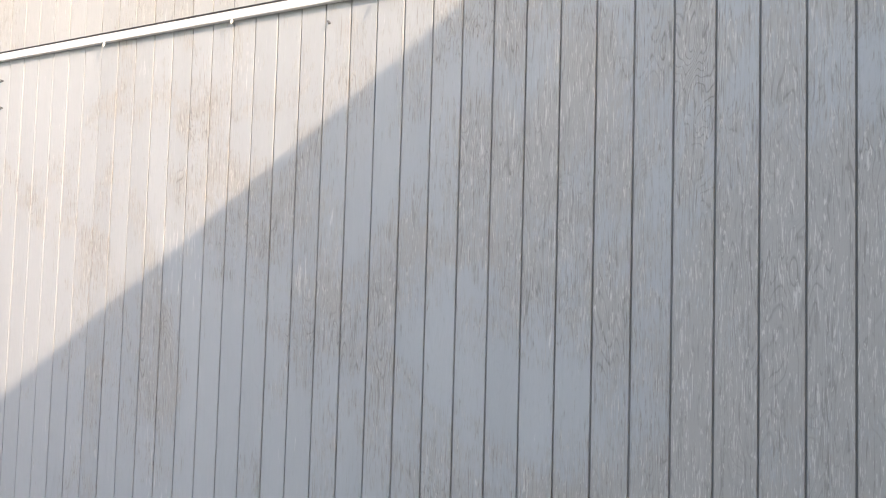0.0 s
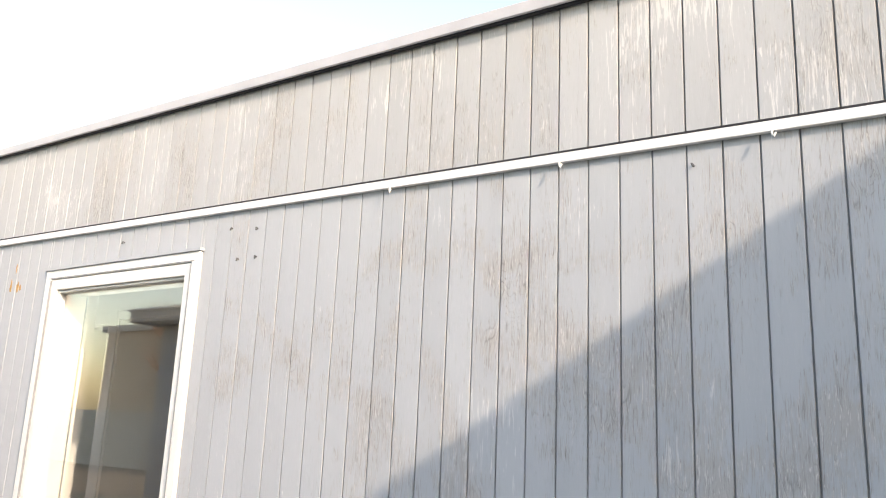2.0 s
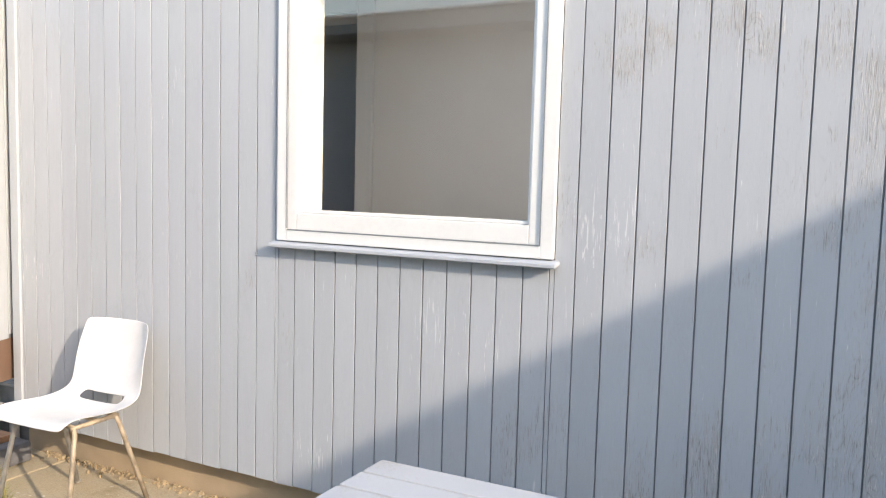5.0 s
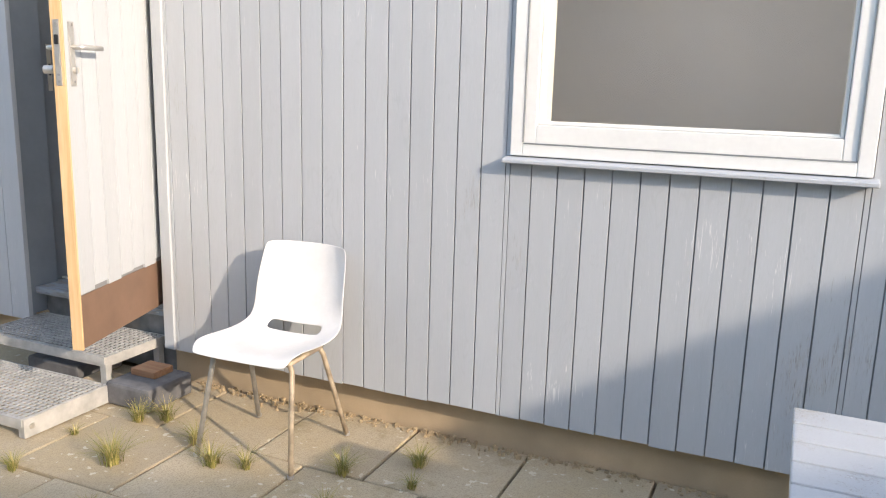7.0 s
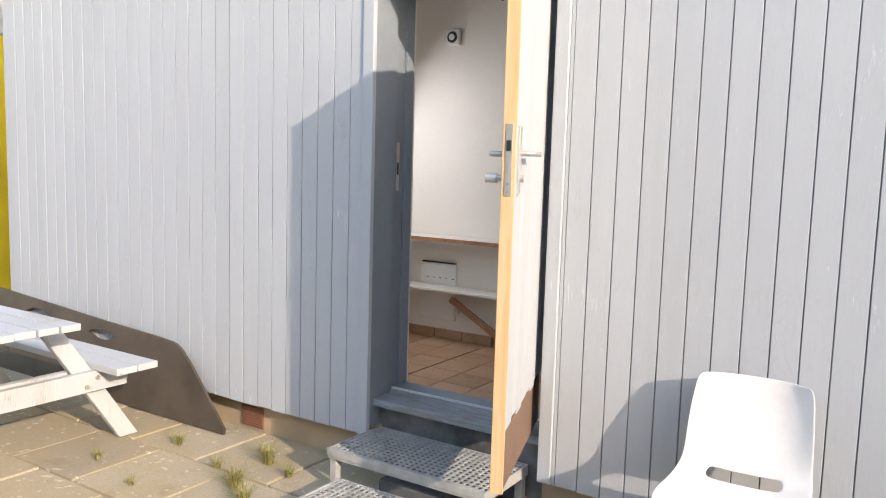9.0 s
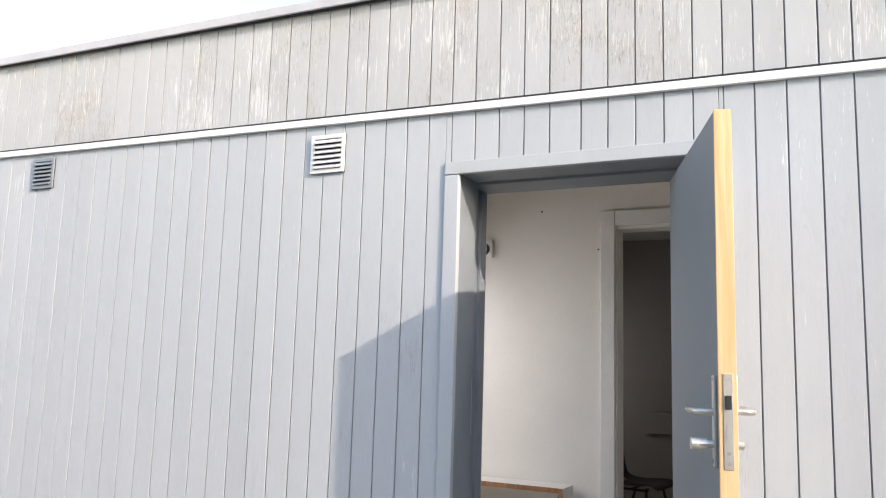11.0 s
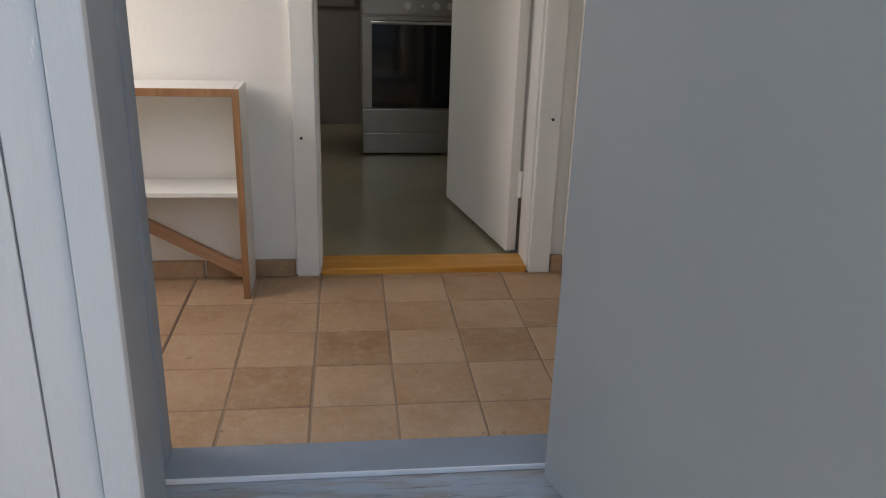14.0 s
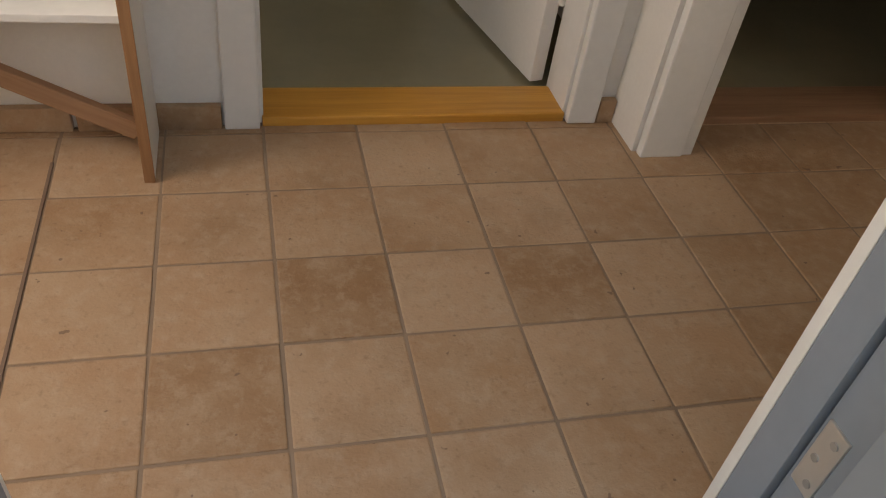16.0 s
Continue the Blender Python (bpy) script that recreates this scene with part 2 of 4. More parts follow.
M_STEEL = plain("brushed_steel", (0.64, 0.62, 0.58), 0.33, 0.7, 0.08, 8, 60, 0.03)
M_STAINLESS = plain("stove_stainless", (0.42, 0.385, 0.34), 0.32, 1.0, 0.08, 6, 60, 0.03)
M_BLACK = plain("black_plastic", (0.02, 0.02, 0.022), 0.4)
M_OVEN = plain("black_oven_glass", (0.012, 0.012, 0.014), 0.07, vary=0.02, bump=0.0)
M_LINO = plain("olive_linoleum", (0.29, 0.25, 0.155), 0.24, vary=0.1, scale=3, grain=30, bump=0.05)
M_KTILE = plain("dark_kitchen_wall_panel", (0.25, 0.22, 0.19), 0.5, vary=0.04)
M_GROUT = plain("brown_grout", (0.29, 0.205, 0.14), 0.9)
M_TILE = floor_tile("terracotta_tile")
M_SLAB = slab_stone("weathered_paving")
M_SOIL = plain("sandy_soil", (0.20, 0.155, 0.10), 0.95, vary=0.35, scale=3, grain=80, bump=0.8)
M_YELLOW = plain("yellow_container_paint", (0.86, 0.60, 0.02), 0.45, vary=0.15, scale=2, grain=20)
M_CONCRETE = plain("mossy_concrete", (0.50, 0.49, 0.44), 0.9, vary=0.3, scale=6, grain=50, bump=0.5)
M_ROOF = plain("roof_felt", (0.10, 0.10, 0.11), 0.9)
M_TERRA = plain("brick_red_vent", (0.26, 0.12, 0.07), 0.8, vary=0.2)
M_TAN = plain("distant_render", (0.55, 0.44, 0.32), 0.9)
M_OPPOSITE = painted_board("opposite_board_paint", (0.30, 0.33, 0.37), (0.25, 0.24, 0.23), (0.5, 0.5, 0.5), -14.0, 4.0, -0.1, -0.1)
M_STAIN = plain("rust_stain", (0.45, 0.27, 0.10), 0.8, vary=0.4, scale=60, grain=200)


def grass_material():
    s = Shader("dry_grass")
    r = s.tree.nodes.new("ShaderNodeNewGeometry").outputs["Random Per Island"]
    c = s.ramp(r, (0.0, (0.15, 0.17, 0.035)), (0.5, (0.30, 0.27, 0.07)), (0.8, (0.40, 0.33, 0.12)), (1.0, (0.50, 0.41, 0.2)))
    return s.finish(c, 0.7)


def glass_material(name, tint):
    s = Shader(name)
    s.bsdf.inputs["Transmission Weight"].default_value = 1.0
    s.bsdf.inputs["IOR"].default_value = 1.52
    return s.finish(tint, 0.0)


def worn_sill_material():
    s = Shader("worn_painted_sill")
    v = s.place((0.12, 1.0, 1.0))
    bare = s.ramp(s.maths("ADD", s.maths("MULTIPLY", s.noise(v, 42, 5, 0.65, 0.8), 0.6), s.maths("MULTIPLY", s.noise(s.place((0.5, 1, 1)), 6, 4, 0.6), 0.4)), (0.46, 0.0), (0.56, 1.0))
    c = s.mix(s.maths("MULTIPLY", bare, 0.8), (0.30, 0.335, 0.37), (0.27, 0.24, 0.20))
    c = s.mix(s.ramp(s.noise(v, 90, 3, 0.6), (0.6, 0.0), (0.7, 0.7)), c, (0.09, 0.08, 0.07))
    c = s.mix(s.ramp(s.noise(s.place((0.6, 1, 1)), 35, 3), (0.68, 0.0), (0.73, 0.8)), c, (0.62, 0.60, 0.56))
    return s.finish(c, 0.65, 0, bare, 0.5, 0.003)


M_SILL = worn_sill_material()
M_SAND = plain("loose_sand", (0.40, 0.31, 0.19), 0.95, vary=0.3, scale=9, grain=120, bump=0.8)
M_GRASS = grass_material()
M_GLASS = glass_material("window_glass", (0.94, 0.955, 0.965))


# ---- builders ----
def box_bm(x0, y0, z0, x1, y1, z1, bevel=0.0, bm=None):
    bm = bm or bmesh.new()
    r = bmesh.ops.create_cube(bm, size=1)
    for v in r["verts"]:
        v.co = Vector(((x0 + x1) / 2 + v.co.x * (x1 - x0), (y0 + y1) / 2 + v.co.y * (y1 - y0), (z0 + z1) / 2 + v.co.z * (z1 - z0)))
    if bevel:
        es = {e for v in r["verts"] for e in v.link_edges}
        bmesh.ops.bevel(bm, geom=list(es), offset=bevel, segments=2, profile=0.6, affect="EDGES")
    return bm


def prism_bm(points, axis, a, b, bevel=0.0):
    """A flat outline (u, v) drawn out along an axis from a to b. Axis x: (u,v)=(y,z); y: (x,z); z: (x,y)."""
    bm = bmesh.new()

    def at(u, v, w):
        return {"x": (w, u, v), "y": (u, w, v), "z": (u, v, w)}[axis]
    lo = [bm.verts.new(at(u, v, a)) for u, v in points]
    hi = [bm.verts.new(at(u, v, b)) for u, v in points]
    n = len(points)
    bm.faces.new(lo)
    bm.faces.new(hi[::-1])
    for i in range(n):
        bm.faces.new((lo[i], hi[i], hi[(i + 1) % n], lo[(i + 1) % n]))
    bmesh.ops.recalc_face_normals(bm, faces=bm.faces)
    if bevel:
        bmesh.ops.bevel(bm, geom=list(bm.edges), offset=bevel, segments=1, affect="EDGES")
    return bm


def tube_bm(points, radius, sides=10, bm=None):
    """A round bar along a run of points."""
    bm = bm or bmesh.new()
    pts = [Vector(p) for p in points]
    rings = []
    side = None
    for i, p in enumerate(pts):
        way = ((pts[min(i + 1, len(pts) - 1)] - p).normalized() + (p - pts[max(i - 1, 0)]).normalized()).normalized()
        if side is None:
            side = way.orthogonal().normalized()
        side = (side - way * side.dot(way)).normalized()
        up = way.cross(side)
        rings.append([bm.verts.new(p + radius * (math.cos(k * math.tau / sides) * side + math.sin(k * math.tau / sides) * up)) for k in range(sides)])
    for a, b in zip(rings, rings[1:]):
        for k in range(sides):
            bm.faces.new((a[k], a[(k + 1) % sides], b[(k + 1) % sides], b[k]))
    bm.faces.new(rings[0][::-1])
    bm.faces.new(rings[-1])
    bmesh.ops.recalc_face_normals(bm, faces=bm.faces)
    return bm


def disc_bm(centre, axis, radius, depth, sides=20, bm=None):
    c, a = Vector(centre), Vector(axis).normalized()
    return tube_bm([c - a * depth / 2, c + a * depth / 2], radius, sides, bm)


def mesh_of(name, bm, material, smooth=False):
    me = bpy.data.meshes.new(name)
    bm.to_mesh(me)
    bm.free()
    me.materials.append(material)
    if smooth:
        for p in me.polygons:
            p.use_smooth = True
    return me


def part(name, bm, material, parent=None, label="", smooth=False):
    ob = new(name, mesh_of(name, bm, material, smooth))
    ob.parent = parent
    if label:
        tagged(ob, label)
    return ob


def thing(name, label, category, m=None, group="", kind=""):
    ob = new(name)
    ob.empty_display_size = 0.1
    if m is not None:
        ob.matrix_basis = m
    return tagged(ob, label, category, group, kind)


def structure(name, bm, material, label, category="", smooth=False):
    return tagged(part(name, bm, material, smooth=smooth), label, category or name.split("_")[0], kind="structure")


def walls_with_holes(x0, x1, z0, z1, holes):
    """Rectangles (x0, z0, x1, z1) that cover a wall but for its holes."""
    xs = sorted({x0, x1, *[v for h in holes for v in (h[0], h[2])]})
    out = []
    for a, b in zip(xs, xs[1:]):
        z = z0
        for h in sorted((h for h in holes if h[0] <= a and h[2] >= b), key=lambda h: h[1]):
            if h[1] > z:
                out.append((a, z, b, h[1]))
            z = h[3]
        if z < z1:
            out.append((a, z, b, z1))
    return out


def wall_bm(rects, axis, a, b):
    bm = bmesh.new()
    for u0, v0, u1, v1 in rects:
        if axis == "y":
            box_bm(u0, a, v0, u1, b, v1, bm=bm)
        else:
            box_bm(a, u0, v0, b, u1, v1, bm=bm)
    return bm

# ---- large structure ----
FACE = 2.255          # front of the boards
PITCH = 0.1022
LEFT, RIGHT = -10.06, 1.50
SLOPE = 0.0180


def trim_z(x):
    return 2.529 - SLOPE * x


WINDOW = (-4.235, 1.20, -3.042, 2.425)
DOOR = (-6.865, 0.20, -5.945, 2.385)

structure("ground", box_bm(-80, -80, -0.5, 80, 80, -0.045), M_SOIL, "sandy soil ground sheet under the paving", "ground")
structure("wall_south", wall_bm(walls_with_holes(LEFT, RIGHT, 0.17, 3.13, [(-4.225, 1.26, -3.08, 2.36), (-6.93, 0.17, -5.90, 2.43)]), "y", FACE + 0.008, 2.48), M_GROOVE,
          "grey painted timber wall behind vertical boards", "wall")
structure("plinth", wall_bm([(LEFT + 0.05, -0.1, -6.86, 0.2), (-5.96, -0.1, RIGHT, 0.2)], "y", 2.335, 2.5), M_PLINTH, "sandy rendered foundation strip below grey boards", "plinth")
structure("wall_west", box_bm(LEFT, 2.48, -0.1, LEFT + 0.2, 6.6, 3.13), M_BOARD, "grey boarded end wall of the cabin", "wall")
structure("wall_east", box_bm(-2.6, 2.52, 0.2, -2.45, 3.58, 2.8), M_IVORY, "ivory painted end wall of the hall", "wall")
structure("roof", prism_bm([(LEFT - 0.12, trim_z(LEFT) + 0.568), (RIGHT, trim_z(RIGHT) + 0.568), (RIGHT, trim_z(RIGHT) + 0.545), (LEFT - 0.12, trim_z(LEFT) + 0.545)], "y", 2.228, 6.7), M_ROOF,
          "flat felt roof of the grey cabin", "roof")
structure("trim_roof_edge", prism_bm([(LEFT - 0.13, trim_z(LEFT) + 0.575), (RIGHT, trim_z(RIGHT) + 0.575), (RIGHT, trim_z(RIGHT) + 0.53), (LEFT - 0.13, trim_z(LEFT) + 0.53)], "y", 2.214, 2.226, 0.003), M_FASCIA,
          "pale grey metal capping along the roof edge", "trim")
# Near-black strip modelled in place of the capping's shadow line.
structure("trim_roof_shadow_gap", prism_bm([(LEFT, trim_z(LEFT) + 0.545), (RIGHT, trim_z(RIGHT) + 0.545), (RIGHT, trim_z(RIGHT) + 0.527), (LEFT, trim_z(LEFT) + 0.527)], "y", 2.228, 2.246), M_DARK,
          "dark strip drawn as the shadow under the roof capping", "trim")
structure("trim_drip_rail", prism_bm([(LEFT - 0.03, trim_z(LEFT) + 0.026), (RIGHT, trim_z(RIGHT) + 0.026), (RIGHT, trim_z(RIGHT) - 0.004), (LEFT - 0.03, trim_z(LEFT) - 0.004)], "y", 2.236, 2.254, 0.0012), M_RAIL,
          "pale metal drip rail across the board wall", "trim")
structure("trim_drip_seal", prism_bm([(LEFT, trim_z(LEFT) + 0.033), (RIGHT, trim_z(RIGHT) + 0.033), (RIGHT, trim_z(RIGHT) + 0.027), (LEFT, trim_z(LEFT) + 0.027)], "y", 2.2365, 2.25), M_DARK,
          "thin dark joint above the drip rail", "trim")

# hall, kitchen and the dim room beside it
HALL = 0.325
structure("floor_hall_bed", box_bm(-8.0, 2.5, 0.1, -2.6, 3.75, HALL - 0.0024), M_GROUT, "brown grouted floor bed of the hall", "floor")
structure("floor_kitchen", box_bm(-8.0, 3.86, 0.1, -2.6, 6.5, 0.335), M_LINO, "worn olive linoleum kitchen floor", "floor")
# Stub added to keep window sun off the kitchen door casing.
structure("wall_stub", box_bm(-5.05, 2.50, 0.1, -4.97, 3.0, 2.75), M_IVORY, "short ivory stub added to block sun in the hall", "wall")
structure("wall_hall_back", wall_bm(walls_with_holes(-8.0, -5.71, 0.1, 2.8, [(-6.62, 0.1, -5.82, 2.43)]), "y", 3.738, 3.86), M_IVORY, "ivory painted wall with kitchen doorway", "wall")
structure("wall_hall_step", wall_bm(walls_with_holes(-5.71, -2.6, 0.1, 2.8, [(-5.58, 0.1, -4.72, 2.41)]), "y", 3.585, 3.858), M_IVORY, "ivory painted wall with dark doorway", "wall")
# Both openings are added out of view, to hold the fill lamps.
structure("wall_hall_west", wall_bm(walls_with_holes(2.48, 6.5, 0.1, 2.8, [(2.78, 1.35, 3.42, 2.35), (5.42, 1.32, 6.08, 2.28)]), "x", -8.1, -8.0), M_IVORY, "ivory painted hall end wall", "wall")
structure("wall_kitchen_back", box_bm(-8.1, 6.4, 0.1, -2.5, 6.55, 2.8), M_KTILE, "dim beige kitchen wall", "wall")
structure("wall_kitchen_east", box_bm(-2.6, 3.86, 0.1, -2.45, 6.4, 2.8), M_IVORY, "plain painted kitchen end wall", "wall")
structure("wall_between_rooms", box_bm(-5.66, 3.86, 0.1, -5.6, 6.4, 2.8), M_IVORY, "ivory partition between kitchen and dim room", "wall")
structure("wall_lining", wall_bm(walls_with_holes(-8.0, -2.6, 0.1, 2.8, [(-4.225, 1.26, -3.08, 2.36), (-6.98, 0.1, -5.90, 2.43)]), "y", 2.482, 2.50), M_IVORY, "ivory inner face of the outer wall", "wall")
structure("ceiling", box_bm(-8.1, 2.5, 2.75, -2.45, 6.55, 2.85), M_CEILING, "ceiling in a darkened colour that cuts bounced light", "ceiling")

# entrance frame
entrance = tagged(thing("door_frame_entrance", "grey painted deep timber entrance door frame", "door frame"), kind="structure")
part("casing", box_bm(-6.93, 2.243, 0.17, -6.868, 2.27, 2.39, 0.004), M_BOARD, entrance)
part("casing", box_bm(-5.945, 2.243, 0.17, -5.885, 2.27, 2.39, 0.004), M_BOARD, entrance)
part("casing", box_bm(-6.93, 2.243, 2.393, -5.885, 2.27, 2.445, 0.004), M_BOARD, entrance)
part("lining", box_bm(-6.935, 2.272, 0.2, -6.875, 2.44, 2.43, 0.003), M_FRAME, entrance)
part("lining", box_bm(-5.94, 2.272, 0.2, -5.89, 2.44, 2.43, 0.003), M_FRAME, entrance)
part("lining", box_bm(-6.872, 2.272, 2.398, -5.942, 2.44, 2.43, 0.003), M_FRAME, entrance)
part("jamb", box_bm(-6.985, 2.443, 0.33, -6.915, 2.56, 2.43, 0.004), M_FRAME, entrance)
part("jamb", box_bm(-6.985, 2.562, 0.33, -6.902, 2.622, 2.43, 0.004), M_FRAME, entrance)
part("jamb", box_bm(-5.975, 2.443, 0.33, -5.90, 2.56, 2.43, 0.004), M_FRAME, entrance)
part("jamb", box_bm(-5.988, 2.562, 0.33, -5.90, 2.622, 2.43, 0.004), M_FRAME, entrance)
part("head", box_bm(-6.90, 2.443, 2.388, -5.99, 2.622, 2.428, 0.004), M_FRAME, entrance)
part("inner_edge", box_bm(-6.985, 2.624, 0.33, -6.910, 2.645, 2.43, 0.003), M_CREAM, entrance, "cream painted inner edge strip")
part("inner_edge", box_bm(-5.985, 2.624, 0.33, -5.90, 2.645, 2.43, 0.003), M_CREAM, entrance, "cream painted inner edge strip")
part("sill", box_bm(-6.985, 2.30, 0.305, -5.90, 2.50, 0.343, 0.006), M_SILL, entrance, "worn grey timber sill")
part("sill", box_bm(-6.985, 2.502, 0.305, -5.90, 2.625, 0.352, 0.006), M_FRAME, entrance, "worn grey raised threshold")
part("sill_bead", box_bm(-6.91, 2.498, 0.342, -5.985, 2.503, 0.3545, 0.0015), M_METAL_TRIM, entrance, "pale worn edge bead")
part("riser", box_bm(-6.875, 2.36, 0.0, -5.94, 2.42, 0.304, 0.003), M_SLATE, entrance, "scuffed dark slate riser panel")
plate = part("strike_plate", box_bm(-6.917, 2.50, 1.36, -6.912, 2.525, 1.60), M_STEEL, entrance, "worn steel strike plate")
part("latch_hole", box_bm(-6.9125, 2.507, 1.44, -6.911, 2.52, 1.50), M_DARK, plate)
hinge = part("hinge", box_bm(-5.979, 2.512, 0.545, -5.9735, 2.552, 0.665, 0.002), M_STEEL, entrance, "steel hinge leaf")
for k in range(3):
    part("screw", disc_bm((-5.980, 2.526 + 0.012 * (k % 2), 0.565 + 0.04 * k), (1, 0, 0), 0.006, 0.003, 10), M_TUBE, hinge)

# kitchen doorway and the doorway beside it
kframe = tagged(thing("door_frame_kitchen", "cream painted kitchen door frame with mouldings", "door frame"), kind="structure")
for x0, x1 in ((-6.685, -6.605), (-5.838, -5.76)):
    part("casing", box_bm(x0, 3.712, HALL, x1, 3.739, 2.50, 0.005), M_CREAM, kframe)
part("casing", box_bm(-6.603, 3.712, 2.415, -5.84, 3.739, 2.50, 0.005), M_CREAM, kframe)
for x0, x1 in ((-6.62, -6.596), (-5.846, -5.82)):
    part("jamb", box_bm(x0, 3.740, HALL, x1, 3.875, 2.43, 0.003), M_CREAM, kframe)
part("jamb", box_bm(-6.594, 3.740, 2.40, -5.848, 3.875, 2.43, 0.003), M_CREAM, kframe)
tagged(part("threshold_kitchen", box_bm(-6.60, 3.728, HALL - 0.01, -5.842, 3.865, 0.348, 0.006), M_OAKSILL), "orange varnished wooden threshold in kitchen doorway", "threshold", kind="structure")
sframe = tagged(thing("door_frame_side", "cream painted door frame of a dim room", "door frame"), kind="structure")
part("casing", box_bm(-5.70, 3.555, HALL, -5.585, 3.583, 2.49, 0.005), M_CREAM, sframe)
part("jamb", box_bm(-5.583, 3.563, HALL, -5.555, 3.86, 2.41, 0.003), M_CREAM, sframe)
part("casing", box_bm(-4.73, 3.555, HALL, -4.62, 3.583, 2.49, 0.005), M_CREAM, sframe)
part("casing", box_bm(-5.583, 3.555, 2.412, -4.732, 3.583, 2.49, 0.005), M_CREAM, sframe)
part("latch", box_bm(-4.745, 3.60, 1.60, -4.715, 3.66, 1.66, 0.004), M_BLACK, sframe, "small dark latch")
tagged(part("threshold_side", box_bm(-5.553, 3.70, HALL - 0.01, -4.72, 3.858, 0.345, 0.006), M_BATTEN), "dark brown wooden threshold of side doorway", "threshold", kind="structure")

# ---- skirting of the hall ----
for x0, x1 in ((-7.9, -7.46), (-7.45, -7.24), (-7.235, -7.01), (-7.0, -6.69)):
    tagged(part("baseboard", box_bm(x0, 3.715, HALL, x1, 3.7375, 0.385, 0.004), M_TILE), "brown tile skirting along hall wall", "baseboard", kind="structure")
tagged(part("baseboard", box_bm(-5.757, 3.715, HALL, -5.712, 3.7375, 0.39, 0.004), M_TILE), "short brown tile skirting piece by doorway", "baseboard", kind="structure")
for x0, x1 in ((-7.99, -6.7), (-5.59, -2.62)):
    tagged(part("baseboard", box_bm(x0, 6.375, 0.335, x1, 6.399, 0.42, 0.004), M_IVORY), "painted skirting along kitchen wall", "baseboard", kind="structure")

# ---- the entrance door ----
H0, H1 = Vector((-6.085, 2.43)), Vector((-5.826, 1.622))
door_turn = math.degrees(math.atan2(H1.y - H0.y, H1.x - H0.x))
W = (H1 - H0).length
door = tagged(thing("door_entrance", "open grey boarded entrance door with pine edge", "door", pose(H0.x, H0.y, 0, 0, 0, door_turn)), kind="structure")
part("core", box_bm(0, 0.002, 0.37, W - 0.004, 0.034, 2.345), M_LEAF, door, "smooth blue-grey inner door face")
part("edge_lipping", box_bm(W - 0.004, 0.0, 0.368, W + 0.006, 0.046, 2.347, 0.002), M_PINE, door, "bare pine door edge")
n = 8
for k in range(n):
    part("board", box_bm(k * W / n + 0.001, 0.0345, 0.60 + 0.012 * math.sin(k * 2.3), (k + 1) * W / n - 0.003, 0.047, 2.345, 0.002), M_BOARD, door)
part("kick_panel", box_bm(0.0, 0.0345, 0.37, W - 0.005, 0.040, 0.587, 0.001), M_BROWN, door, "brown kick panel with torn edge")
lock = part("lock_plate", box_bm(W + 0.006, 0.011, 1.405, W + 0.009, 0.035, 1.645, 0.001), M_STEEL, door, "steel lock faceplate")
part("latch", box_bm(W + 0.009, 0.015, 1.555, W + 0.013, 0.031, 1.59, 0.002), M_BLACK, lock, "black latch bolt")
part("bolt", box_bm(W + 0.009, 0.017, 1.48, W + 0.011, 0.029, 1.52), M_STEEL, lock)
for z in (1.42, 1.445, 1.63):
    part("screw", disc_bm((W + 0.0095, 0.023, z), (1, 0, 0), 0.005, 0.002, 10), M_TUBE, lock)


def door_furniture(side, lever_z, knob):
    y = 0.047 if side > 0 else 0.002
    bp = part("back_plate", box_bm(W - 0.058, min(y, y + side * 0.008), 1.405, W - 0.026, max(y, y + side * 0.008), 1.64, 0.0038), M_STEEL, door, "brushed steel handle plate")
    yy = y + side * 0.05
    part("lever", tube_bm([(W - 0.042, y, lever_z), (W - 0.042, yy - side * 0.012, lever_z), (W - 0.052, yy, lever_z), (W - 0.17, yy, lever_z)], 0.0095, 12), M_STEEL, bp, "steel lever handle", True)
    if knob:
        part("thumb_turn", tube_bm([(W - 0.042, y, 1.463), (W - 0.042, y + side * 0.025, 1.463)], 0.010, 12), M_STEEL, bp)
        part("thumb_turn", disc_bm((W - 0.042, y + side * 0.045, 1.463), (0, 1, 0), 0.016, 0.04, 18), M_STEEL, bp, "steel thumb turn")
    else:
        part("cylinder", disc_bm((W - 0.042, y + side * 0.012, 1.463), (0, 1, 0), 0.012, 0.02, 14), M_STEEL, bp)
    for z in (1.42, 1.63):
        part("screw", disc_bm((W - 0.042, y + side * 0.009, z), (0, 1, 0), 0.005, 0.003, 10), M_TUBE, bp)


door_furniture(1, 1.548, False)
door_furniture(-1, 1.545, True)

# ---- kitchen door, ajar inwards ----
kd = tagged(thing("door_kitchen", "plain cream kitchen door standing ajar", "door", pose(-5.855, 3.885, 0, 0, 0, 101)), kind="structure")
part("leaf", box_bm(0, 0, 0.352, 0.765, 0.04, 2.395, 0.003), M_IVORY, kd)
for z in (0.62, 2.05):
    part("hinge", tube_bm([(-0.008, 0.0, z - 0.05), (-0.008, 0.0, z + 0.05)], 0.009, 10), M_CREAM, kd, "painted hinge barrel")
part("door_knob", disc_bm((0.70, 0.06, 1.38), (0, 1, 0), 0.022, 0.04, 16), M_STEEL, kd, "steel door knob", True)

# ---- window ----
win = tagged(thing("window_1", "white painted timber window in grey boards", "window"), kind="structure")
x0, z0, x1, z1 = WINDOW


